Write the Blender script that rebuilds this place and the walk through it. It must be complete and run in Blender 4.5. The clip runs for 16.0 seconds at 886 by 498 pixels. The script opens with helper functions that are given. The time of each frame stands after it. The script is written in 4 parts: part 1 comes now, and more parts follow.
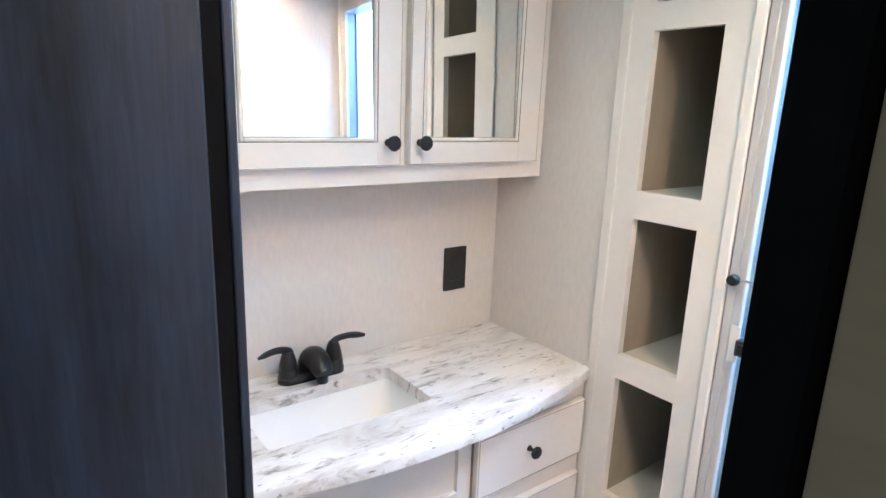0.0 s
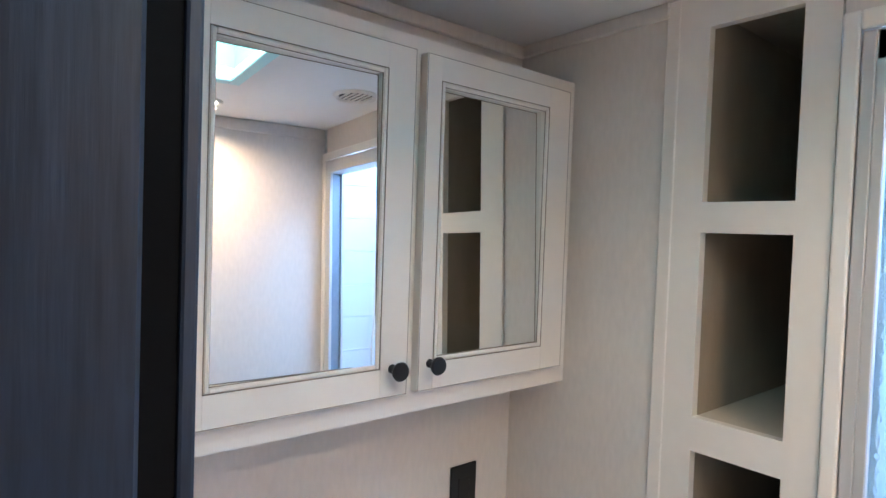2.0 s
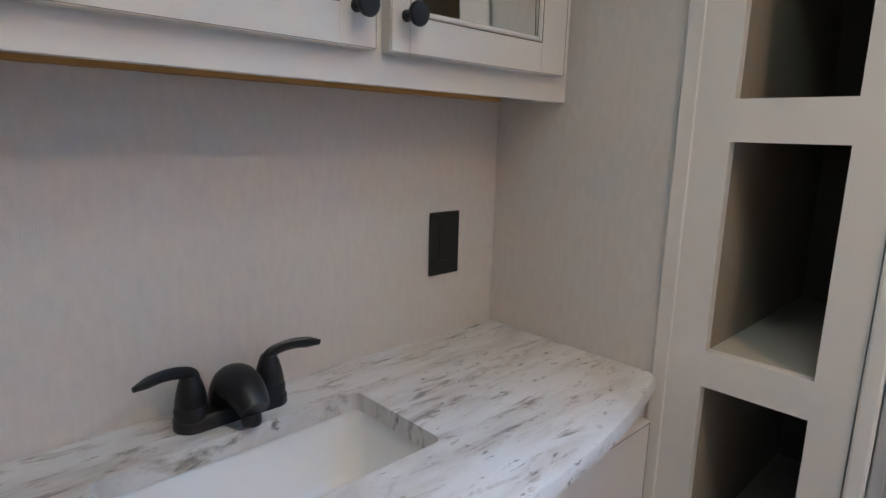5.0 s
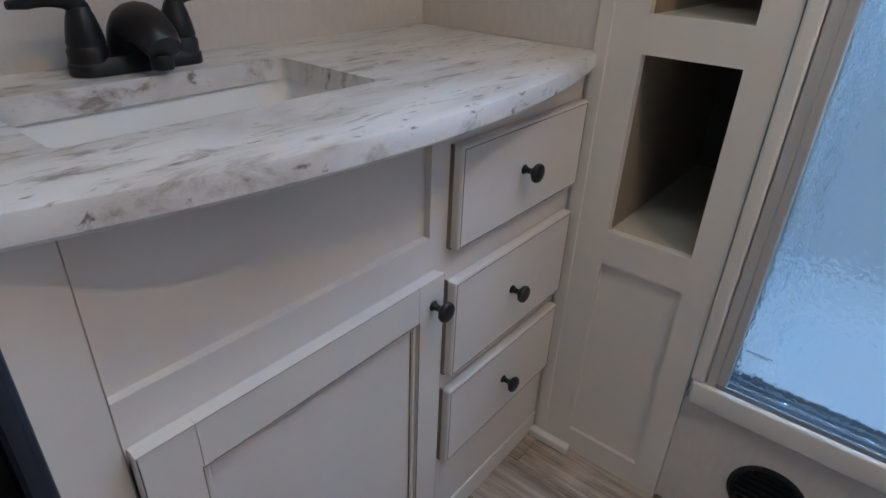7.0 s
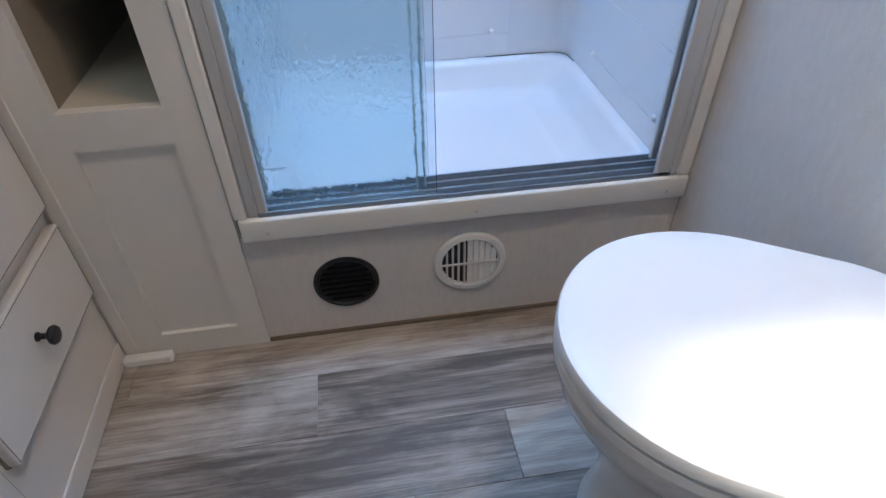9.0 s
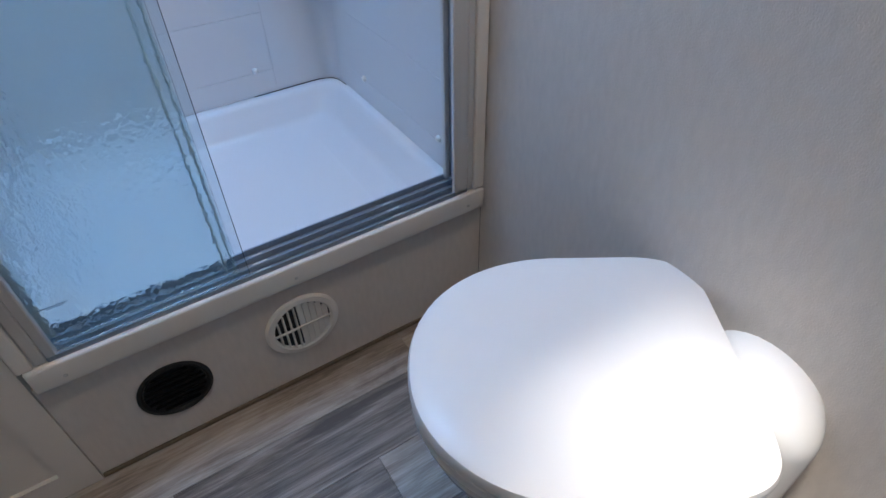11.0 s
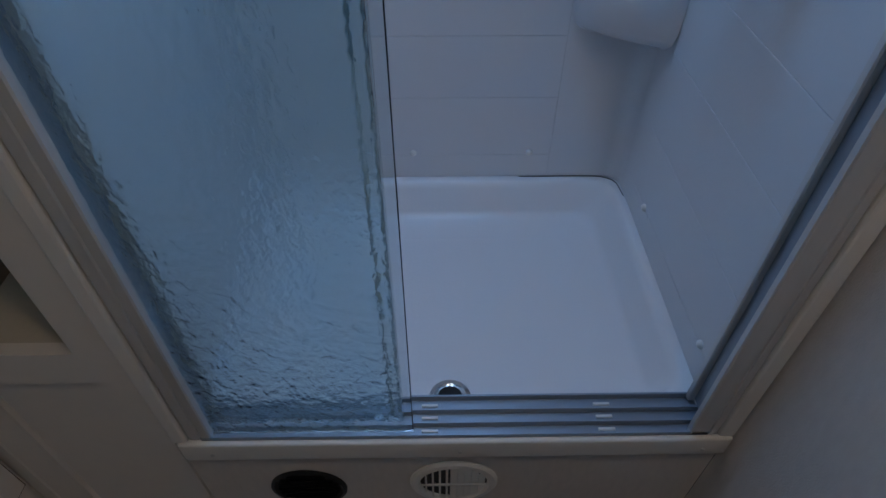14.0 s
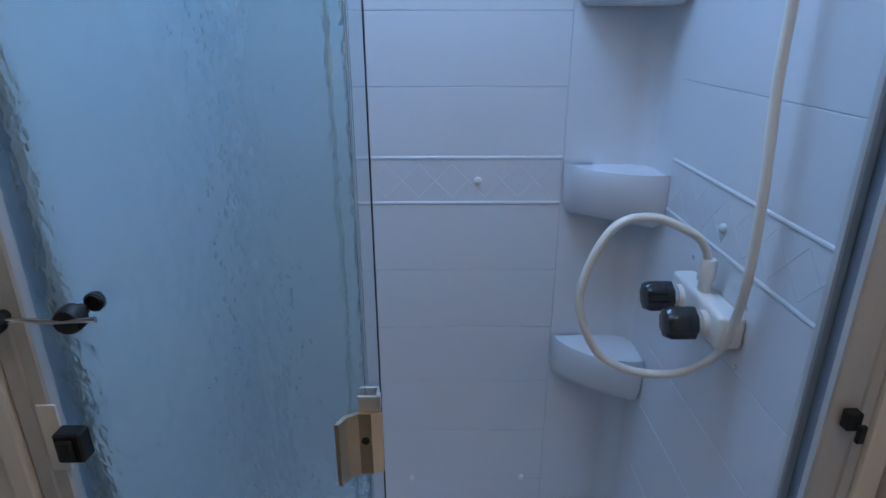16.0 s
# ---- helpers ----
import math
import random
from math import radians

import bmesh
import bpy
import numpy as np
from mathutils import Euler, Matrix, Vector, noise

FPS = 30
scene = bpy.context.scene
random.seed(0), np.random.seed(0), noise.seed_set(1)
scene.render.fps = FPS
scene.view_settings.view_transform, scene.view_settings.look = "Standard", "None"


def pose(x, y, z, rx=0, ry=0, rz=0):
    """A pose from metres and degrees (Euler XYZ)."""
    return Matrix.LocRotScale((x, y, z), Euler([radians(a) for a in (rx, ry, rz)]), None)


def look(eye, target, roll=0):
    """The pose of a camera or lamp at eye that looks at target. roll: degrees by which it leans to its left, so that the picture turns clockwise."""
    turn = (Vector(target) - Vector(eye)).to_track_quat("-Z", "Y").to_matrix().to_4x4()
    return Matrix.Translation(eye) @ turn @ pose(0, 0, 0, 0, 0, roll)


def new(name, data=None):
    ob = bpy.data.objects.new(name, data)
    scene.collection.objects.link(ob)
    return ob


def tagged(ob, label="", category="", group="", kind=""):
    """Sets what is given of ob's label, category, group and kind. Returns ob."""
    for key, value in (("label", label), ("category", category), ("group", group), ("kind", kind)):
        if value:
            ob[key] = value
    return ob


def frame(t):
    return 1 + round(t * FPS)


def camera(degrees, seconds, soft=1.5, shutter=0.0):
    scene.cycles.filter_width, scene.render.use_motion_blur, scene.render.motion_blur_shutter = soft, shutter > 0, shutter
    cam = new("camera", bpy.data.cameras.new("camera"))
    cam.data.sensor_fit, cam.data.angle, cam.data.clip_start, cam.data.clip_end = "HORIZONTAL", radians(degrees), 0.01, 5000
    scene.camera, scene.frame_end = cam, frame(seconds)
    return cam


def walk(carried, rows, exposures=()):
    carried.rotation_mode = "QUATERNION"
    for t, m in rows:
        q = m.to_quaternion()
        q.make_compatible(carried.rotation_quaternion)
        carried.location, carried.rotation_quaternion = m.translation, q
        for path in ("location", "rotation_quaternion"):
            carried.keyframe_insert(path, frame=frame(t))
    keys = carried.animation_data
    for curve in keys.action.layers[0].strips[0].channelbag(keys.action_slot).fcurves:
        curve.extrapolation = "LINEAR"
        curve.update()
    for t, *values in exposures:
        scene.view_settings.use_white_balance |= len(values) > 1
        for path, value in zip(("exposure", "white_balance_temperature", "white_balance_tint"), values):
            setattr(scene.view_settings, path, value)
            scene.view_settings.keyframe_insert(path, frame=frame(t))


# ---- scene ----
cam = camera(74.5, 16.0)
PATH = [
    (0, (-1.121, -1.235, 1.475), (0.052, 0.317, 1.01), 2.1),
    (0.5, (-1.113, -1.182, 1.489), (0.108, 0.341, 1.054), 2.2),
    (1, (-1.089, -1.114, 1.548), (0.153, 0.418, 1.217), 2.2),
    (1.5, (-1.077, -1.049, 1.616), (0.188, 0.492, 1.453), 2.0),
    (2, (-1.034, -0.98, 1.637), (0.237, 0.564, 1.577), 2.0),
    (2.5, (-0.976, -0.887, 1.596), (0.303, 0.651, 1.582), 2.1),
    (3, (-0.936, -0.85, 1.508), (0.309, 0.715, 1.495), 2.0),
    (3.2, (-0.932, -0.833, 1.476), (0.321, 0.727, 1.468), 1.9),
    (5.3, (-0.917, -0.803, 1.214), (0.447, 0.581, 0.743), 2.1),
    (5.5, (-0.916, -0.808, 1.186), (0.445, 0.56, 0.662), 2.4),
    (6, (-0.932, -0.799, 1.137), (0.432, 0.488, 0.442), 2.3),
    (6.5, (-0.945, -0.8, 1.075), (0.43, 0.387, 0.238), 2.6),
    (7, (-0.946, -0.816, 1.023), (0.439, 0.265, 0.068), 2.5),
    (7.5, (-0.917, -0.852, 0.976), (0.53, 0.024, -0.091), 2.1),
    (8, (-0.876, -0.87, 0.94), (0.675, -0.324, -0.198), 1.4),
    (8.5, (-0.858, -0.868, 0.935), (0.707, -0.792, -0.307), 1.4),
    (9, (-0.879, -0.912, 0.954), (0.63, -1.139, -0.339), -0.9),
    (9.2, (-0.891, -0.885, 0.968), (0.579, -1.251, -0.338), -0.5),
    (11.3, (-0.739, -0.953, 1.051), (0.513, -1.733, -0.299), -1.4),
    (11.5, (-0.674, -0.965, 1.049), (0.596, -1.704, -0.308), -0.6),
    (12, (-0.568, -1.024, 1.031), (0.808, -1.522, -0.331), -1.5),
    (12.5, (-0.494, -1.039, 1.027), (0.929, -1.349, -0.343), -1.0),
    (13, (-0.469, -1.057, 1.043), (0.978, -1.189, -0.332), -0.9),
    (13.5, (-0.449, -1.07, 1.084), (0.986, -1.118, -0.309), -0.5),
    (14, (-0.441, -1.073, 1.162), (0.984, -1.095, -0.241), 0.1),
    (14.5, (-0.447, -1.087, 1.242), (1.039, -1.085, -0.097), 0.3),
    (15, (-0.455, -1.095, 1.317), (1.21, -1.095, 0.21), -0.1),
    (15.5, (-0.46, -1.093, 1.362), (1.321, -1.099, 0.452), -0.2),
    (16, (-0.465, -1.091, 1.411), (1.403, -1.103, 0.698), -0.1),
]
EXPOSURES = [(0, 1.68), (0.5, 1.45), (1.5, 1.15), (2.5, 0.7), (3.0, 0.3), (5.5, 0.52), (6.5, 0.2), (7.5, 0.45), (8.5, 0.78), (9.0, 0.6), (11.5, -0.1), (12.5, -0.5), (14, -1.22), (15, -0.95), (16, -0.93)]
walk(cam, [(t, look(eye, target, roll)) for t, eye, target, roll in PATH], EXPOSURES)

# ---- world and lamps ----
world = bpy.data.worlds.new("sky")
scene.world = world
world.use_nodes = True
wn = world.node_tree.nodes
sky = wn.new("ShaderNodeTexSky")
sky.sky_type, sky.sun_disc, sky.sun_elevation, sky.sun_rotation = "NISHITA", False, radians(71), radians(24)
world.node_tree.links.new(sky.outputs[0], wn["Background"].inputs[0])
wn["Background"].inputs[1].default_value = 0.1


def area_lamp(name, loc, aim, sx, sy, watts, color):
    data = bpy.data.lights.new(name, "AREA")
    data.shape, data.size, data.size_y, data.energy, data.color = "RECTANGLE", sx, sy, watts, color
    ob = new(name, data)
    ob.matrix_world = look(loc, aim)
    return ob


area_lamp("hatch_daylight", (-0.68, -0.85, 2.25), (-0.68, -0.8501, 0), 0.34, 0.34, 3.2, (0.90, 0.95, 1.0))
area_lamp("shower_skylight", (0.33, -1.1, 2.2), (0.33, -1.1001, 0), 0.40, 0.40, 14.2, (0.285, 0.54, 1.0))
# the last of these is a bluish fill lamp added in the unseen hall
area_lamp("hall_fill", (-2.33, -1.2, 1.35), (0, -1.2, 1.2), 0.8, 0.7, 0.95, (0.78, 0.89, 1.0))
sun = bpy.data.lights.new("sun", "SUN")
sun.energy, sun.angle, sun.color = 4.5, radians(6), (1.0, 0.95, 0.88)
new("sun", sun).matrix_world = look((0.04, 0.48, 1.62), (0, 0, 0))
puck = bpy.data.lights.new("ceiling_spot", "AREA")
puck.shape, puck.size, puck.energy, puck.color = "DISK", 0.075, 3.5, (1.0, 0.76, 0.56)
puck.spread = radians(155)
new("ceiling_spot", puck).matrix_world = look((-0.51, -1.33, 2.062), (-0.51, -1.3301, 0))


# ---- materials ----
def mat(name, color, rough=0.5, metal=0.0, vary=0.0, scale=8.0, stretch=(1, 1, 1), bump=0.0, bscale=60.0, bstretch=(1, 1, 1), dark=None, spec=0.5, transmit=0.0, ior=1.45, spread=0.0):
    """Procedural surface: base colour mixed with a second tone by two noises, plus fine relief."""
    m = bpy.data.materials.new(name)
    m.use_nodes = True
    n, l = m.node_tree.nodes, m.node_tree.links
    p = n["Principled BSDF"]
    p.inputs["Base Color"].default_value = (*color, 1)
    p.inputs["Roughness"].default_value, p.inputs["Metallic"].default_value = rough, metal
    p.inputs["Specular IOR Level"].default_value, p.inputs["IOR"].default_value = spec, ior
    p.inputs["Transmission Weight"].default_value = transmit
    tc = n.new("ShaderNodeTexCoord")

    def tex(s, st, detail):
        mp = n.new("ShaderNodeMapping")
        mp.inputs["Scale"].default_value = st
        l.new(tc.outputs["Object"], mp.inputs["Vector"])
        t = n.new("ShaderNodeTexNoise")
        t.inputs["Scale"].default_value, t.inputs["Detail"].default_value = s, detail
        l.new(mp.outputs[0], t.inputs["Vector"])
        return t

    if vary > 0:
        d = dark or tuple(c * (1 - vary) for c in color)
        a, b = tex(scale, stretch, 6), tex(scale * 9, stretch, 3)
        add = n.new("ShaderNodeMath")
        add.operation = "MULTIPLY_ADD"
        add.inputs[1].default_value = 0.5
        l.new(b.outputs["Fac"], add.inputs[0])
        l.new(a.outputs["Fac"], add.inputs[2])
        ramp = n.new("ShaderNodeMapRange")
        ramp.inputs[1].default_value, ramp.inputs[2].default_value = 0.5, 1.0
        l.new(add.outputs[0], ramp.inputs[0])
        mix = n.new("ShaderNodeMix")
        mix.data_type = "RGBA"
        mix.inputs["A"].default_value, mix.inputs["B"].default_value = (*d, 1), (*color, 1)
        l.new(ramp.outputs[0], mix.inputs["Factor"])
        l.new(mix.outputs["Result"], p.inputs["Base Color"])
        rr = n.new("ShaderNodeMapRange")
        rr.inputs[3].default_value, rr.inputs[4].default_value = max(rough - 0.06, 0.02), min(rough + 0.08, 1)
        l.new(a.outputs["Fac"], rr.inputs[0])
        l.new(rr.outputs[0], p.inputs["Roughness"])
    if bump > 0:
        t = tex(bscale, bstretch, 4)
        bp = n.new("ShaderNodeBump")
        bp.inputs["Strength"].default_value, bp.inputs["Distance"].default_value = bump, 0.002
        l.new(t.outputs["Fac"], bp.inputs["Height"])
        l.new(bp.outputs[0], p.inputs["Normal"])
    return m


def emitter(name, color, strength):
    m = bpy.data.materials.new(name)
    m.use_nodes = True
    p = m.node_tree.nodes["Principled BSDF"]
    p.inputs["Base Color"].default_value = (0.8, 0.8, 0.8, 1)
    p.inputs["Emission Color"].default_value = (*color, 1)
    p.inputs["Emission Strength"].default_value = strength
    return m


WALL = mat("linen_wallpaper", (0.70, 0.638, 0.585), 0.72, vary=0.09, scale=80, stretch=(1.2, 1.2, 0.4), bump=0.45, bscale=620, bstretch=(1, 1, 0.5))
WHITE = mat("offwhite_cabinet_foil", (0.76, 0.705, 0.645), 0.40, vary=0.05, scale=5, bump=0.05, bscale=300)
TRIM = mat("white_plastic_trim", (0.78, 0.74, 0.69), 0.35, vary=0.04, scale=6)
SHOWER = mat("white_shower_plastic", (0.71, 0.705, 0.715), 0.25, bump=0.12, bscale=140)
CERAMIC = mat("white_ceramic", (0.86, 0.85, 0.83), 0.12, vary=0.02, scale=3)
LIDPLASTIC = mat("white_seat_plastic", (0.84, 0.83, 0.82), 0.3, vary=0.02, scale=3)
BLACK = mat("matt_black_metal", (0.012, 0.012, 0.014), 0.38, vary=0.3, scale=30)
BLACKP = mat("black_plastic", (0.012, 0.012, 0.012), 0.45, vary=0.2, scale=30)
CHROME = mat("chrome", (0.75, 0.75, 0.77), 0.14, 1.0)
ALU = mat("brushed_aluminium", (0.64, 0.62, 0.60), 0.42, 0.40, vary=0.10, scale=12, stretch=(1, 1, 0.05))
BRASS = mat("champagne_metal", (0.66, 0.52, 0.36), 0.34, 0.9, vary=0.12, scale=25)
FLATBLACK = mat("flat_black_edge", (0.006, 0.006, 0.007), 0.9, vary=0.3, spec=0.1)
NAVY = mat("dark_stained_wood", (0.022, 0.033, 0.060), 0.45, vary=0.75, scale=7, stretch=(2.5, 2.5, 0.22), bump=0.25, bscale=140, bstretch=(1, 1, 0.05))
DARKTRIM = mat("near_black_trim", (0.020, 0.021, 0.026), 0.42, vary=0.4, scale=12, stretch=(2, 2, 0.1))
CEIL = mat("white_ceiling_panel", (0.78, 0.77, 0.75), 0.7, vary=0.04, scale=5, bump=0.1, bscale=200)
# lining colour darkened to carry the shade inside the cubbies
INNER = mat("shaded_cubby_lining", (0.34, 0.285, 0.22), 0.6, vary=0.12, scale=30, stretch=(1, 1, 0.2))
# nearly black: the shade at the cubbies' depth is put into this colour
BACKP = mat("shaded_cubby_back", (0.10, 0.08, 0.06), 0.7, vary=0.2)
# cream taken down in tone for the shade on the cubby floors
SHELF = mat("shaded_cream_shelf_board", (0.56, 0.50, 0.41), 0.5, vary=0.08, scale=12)
# blue reflected from the shower is mixed into the metal's grey
TRACK = mat("blue_reflecting_grey_track", (0.30, 0.34, 0.39), 0.32, 0.6, vary=0.12, scale=20, stretch=(1, 0.1, 1))
RAW = mat("raw_pine", (0.62, 0.33, 0.10), 0.7, vary=0.3, scale=20, stretch=(0.1, 2, 2))
HALLWALL = mat("tan_hall_panel", (0.34, 0.27, 0.18), 0.75, vary=0.3, scale=7, stretch=(0.6, 0.6, 2))
SUBFLOOR = mat("dark_subfloor", (0.05, 0.045, 0.04), 0.9, vary=0.3)
SMOKE = mat("smoked_acrylic", (0.05, 0.05, 0.055), 0.08, transmit=0.6, ior=1.49)
HOSE = mat("cream_vinyl_hose", (0.78, 0.73, 0.66), 0.3, vary=0.05, scale=10)
MIRROR = mat("mirror_silver", (0.90, 0.92, 0.91), 0.01, 1.0)
LENS = emitter("led_lens", (1.0, 0.88, 0.72), 7.0)
# the frame's teal plastic, darkened so the shaft looks less lit
SHAFT = mat("darkened_teal_hatch_shaft", (0.20, 0.50, 0.51), 0.45, vary=0.08)
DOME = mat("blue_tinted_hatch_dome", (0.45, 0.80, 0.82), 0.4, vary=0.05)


def marble():
    m = bpy.data.materials.new("grey_veined_marble_laminate")
    m.use_nodes = True
    n, l = m.node_tree.nodes, m.node_tree.links
    p = n["Principled BSDF"]
    p.inputs["Roughness"].default_value = 0.28
    tc, mp = n.new("ShaderNodeTexCoord"), n.new("ShaderNodeMapping")
    mp.inputs["Rotation"].default_value, mp.inputs["Scale"].default_value = (0, 0, radians(-12)), (0.75, 2.9, 1.2)
    l.new(tc.outputs["Object"], mp.inputs["Vector"])

    def noise_tex(s, d, dist):
        t = n.new("ShaderNodeTexNoise")
        t.inputs["Scale"].default_value, t.inputs["Detail"].default_value, t.inputs["Distortion"].default_value = s, d, dist
        t.inputs["Roughness"].default_value = 0.66
        l.new(mp.outputs[0], t.inputs["Vector"])
        return t

    def ramp(src, stops):
        r = n.new("ShaderNodeValToRGB")
        e = r.color_ramp.elements
        while len(e) < len(stops):
            e.new(0.5)
        for el, (pos, c) in zip(e, stops):
            el.position, el.color = pos, (*c, 1)
        l.new(src.outputs["Fac"], r.inputs[0])
        return r

    big = ramp(noise_tex(5, 9, 0.5), [(0.29, (0.46, 0.42, 0.385)), (0.41, (0.61, 0.57, 0.53)), (0.53, (0.72, 0.69, 0.66)), (0.72, (0.79, 0.77, 0.75))])
    vein = ramp(noise_tex(14, 15, 0.5), [(0.34, (0.30, 0.265, 0.24)), (0.39, (0.70, 0.66, 0.62)), (0.46, (1, 1, 1)), (0.60, (1, 1, 1))])
    speck = ramp(noise_tex(38, 6, 0.4), [(0.32, (0.22, 0.19, 0.17)), (0.39, (1, 1, 1))])
    out = big
    for lay in (vein, speck):
        mix = n.new("ShaderNodeMix")
        mix.data_type, mix.blend_type = "RGBA", "MULTIPLY"
        mix.inputs["Factor"].default_value = 0.85
        l.new(out.outputs[0] if out is big else out.outputs["Result"], mix.inputs["A"])
        l.new(lay.outputs[0], mix.inputs["B"])
        out = mix
    l.new(out.outputs["Result"], p.inputs["Base Color"])
    return m


def plank_mat():
    """Whitewashed oak vinyl: pale and dark patches, cathedral bands and fine pores along each plank."""
    m = bpy.data.materials.new("grey_washed_vinyl_plank")
    m.use_nodes = True
    n, l = m.node_tree.nodes, m.node_tree.links
    p = n["Principled BSDF"]
    tc, oi = n.new("ShaderNodeTexCoord"), n.new("ShaderNodeObjectInfo")
    add, mul = n.new("ShaderNodeVectorMath"), n.new("ShaderNodeVectorMath")
    mul.operation = "SCALE"
    mul.inputs[0].default_value = (7.3, 11.9, 5.1)
    l.new(oi.outputs["Random"], mul.inputs["Scale"])
    l.new(tc.outputs["Object"], add.inputs[0])
    l.new(mul.outputs[0], add.inputs[1])

    def stretched(sc):
        mp = n.new("ShaderNodeMapping")
        mp.inputs["Scale"].default_value = sc
        l.new(add.outputs[0], mp.inputs["Vector"])
        return mp

    def noise_tex(sc, scale, detail, dist):
        t = n.new("ShaderNodeTexNoise")
        t.inputs["Scale"].default_value, t.inputs["Detail"].default_value, t.inputs["Distortion"].default_value = scale, detail, dist
        t.inputs["Roughness"].default_value = 0.65
        l.new(stretched(sc).outputs[0], t.inputs["Vector"])
        return t.outputs["Fac"]

    patch = noise_tex((3.2, 0.9, 1), 3.0, 5, 0.6)
    streak = noise_tex((9.0, 0.7, 1), 4.0, 9, 0.9)
    pores = noise_tex((60.0, 2.2, 1), 4.0, 4, 0.2)
    wave = n.new("ShaderNodeTexWave")
    wave.wave_type, wave.bands_direction = "BANDS", "X"
    wave.inputs["Scale"].default_value, wave.inputs["Distortion"].default_value, wave.inputs["Detail"].default_value, wave.inputs["Detail Scale"].default_value = 9.0, 14.0, 4, 0.35
    l.new(stretched((1.0, 0.16, 1)).outputs[0], wave.inputs["Vector"])
    total = None
    for src, w, off in ((patch, 0.66, -0.16), (streak, 0.52, 0.0), (pores, 0.30, -0.08), (wave.outputs["Fac"], 0.06, 0.0), (oi.outputs["Random"], 0.16, -0.08)):
        k = n.new("ShaderNodeMath")
        k.operation = "MULTIPLY_ADD"
        k.inputs[1].default_value, k.inputs[2].default_value = w, off
        l.new(src, k.inputs[0])
        if total is None:
            total = k.outputs[0]
        else:
            plus = n.new("ShaderNodeMath")
            l.new(total, plus.inputs[0])
            l.new(k.outputs[0], plus.inputs[1])
            total = plus.outputs[0]
    ramp = n.new("ShaderNodeValToRGB")
    e = ramp.color_ramp.elements
    e[0].position, e[0].color = 0.34, (0.105, 0.078, 0.058, 1)
    e[1].position, e[1].color = 0.76, (0.61, 0.535, 0.47, 1)
    for pos, c in ((0.44, (0.205, 0.16, 0.126, 1)), (0.55, (0.35, 0.288, 0.236, 1))):
        el = e.new(pos)
        el.color = c
    l.new(total, ramp.inputs[0])
    l.new(ramp.outputs[0], p.inputs["Base Color"])
    p.inputs["Roughness"].default_value = 0.45
    bp = n.new("ShaderNodeBump")
    bp.inputs["Strength"].default_value, bp.inputs["Distance"].default_value = 0.35, 0.001
    l.new(total, bp.inputs["Height"])
    l.new(bp.outputs[0], p.inputs["Normal"])
    return m


def rain_glass():
    m = bpy.data.materials.new("obscure_rain_glass")
    m.use_nodes = True
    n, l = m.node_tree.nodes, m.node_tree.links
    p = n["Principled BSDF"]
    p.inputs["Base Color"].default_value = (0.79, 0.91, 0.945, 1)
    p.inputs["Roughness"].default_value, p.inputs["IOR"].default_value, p.inputs["Transmission Weight"].default_value = 0.08, 1.45, 1.0
    tc, mp, t = n.new("ShaderNodeTexCoord"), n.new("ShaderNodeMapping"), n.new("ShaderNodeTexNoise")
    mp.inputs["Scale"].default_value = (1, 1, 0.7)
    t.inputs["Scale"].default_value, t.inputs["Detail"].default_value = 72, 2.5
    l.new(tc.outputs["Object"], mp.inputs["Vector"])
    l.new(mp.outputs[0], t.inputs["Vector"])
    bp = n.new("ShaderNodeBump")
    bp.inputs["Strength"].default_value, bp.inputs["Distance"].default_value = 0.62, 0.004
    l.new(t.outputs["Fac"], bp.inputs["Height"])
    l.new(bp.outputs[0], p.inputs["Normal"])
    return m


MARBLE, PLANK, RAIN = marble(), plank_mat(), rain_glass()
SEAL = mat("grey_vinyl_seal", (0.62, 0.68, 0.72), 0.25, vary=0.2, scale=60)
SEALMARK = mat("grey_etching", (0.20, 0.28, 0.34), 0.6)
GLAZE = mat("brown_glaze_line", (0.30, 0.25, 0.20), 0.6, vary=0.35, scale=25)
CLEAR = mat("clear_glass_edge", (0.84, 0.92, 0.95), 0.03, transmit=1.0)


# ---- mesh helpers ----
def thing(name, loc, label, category, group="", kind=""):
    ob = new(name)
    ob.location = loc
    ob.empty_display_size = 0.05
    return tagged(ob, label, category, group, kind)


def finish(name, bm, material, smooth=False):
    me = bpy.data.meshes.new(name)
    bmesh.ops.recalc_face_normals(bm, faces=bm.faces[:])
    bm.to_mesh(me)
    bm.free()
    me.materials.append(material)
    if smooth:
        me.polygons.foreach_set("use_smooth", [True] * len(me.polygons))
        me.set_sharp_from_angle(angle=radians(38))
    return new(name, me)


def part(name, bm, material, parent, label="", smooth=False):
    ob = finish(name, bm, material, smooth)
    base = parent.location if parent.parent is None else parent.parent.location
    ob.parent = parent
    ob.matrix_parent_inverse = Matrix.Translation(-base) if parent.parent is None else Matrix.Identity(4)
    return tagged(ob, label)


def solid(name, bm, material, label, category, kind="", group="", smooth=False):
    return tagged(finish(name, bm, material, smooth), label, category, group, kind)


def box(x0, x1, y0, y1, z0, z1, bevel=0.0, segs=1, bm=None):
    bm = bm or bmesh.new()
    made = bmesh.ops.create_cube(bm, size=1)["verts"]
    bmesh.ops.transform(bm, matrix=Matrix.Translation(((x0 + x1) / 2, (y0 + y1) / 2, (z0 + z1) / 2)) @ Matrix.Diagonal((x1 - x0, y1 - y0, z1 - z0, 1)), verts=made)
    if bevel:
        edges = list({e for v in made for e in v.link_edges})
        bmesh.ops.bevel(bm, geom=edges, offset=bevel, segments=segs, affect="EDGES", profile=0.5)
    return bm


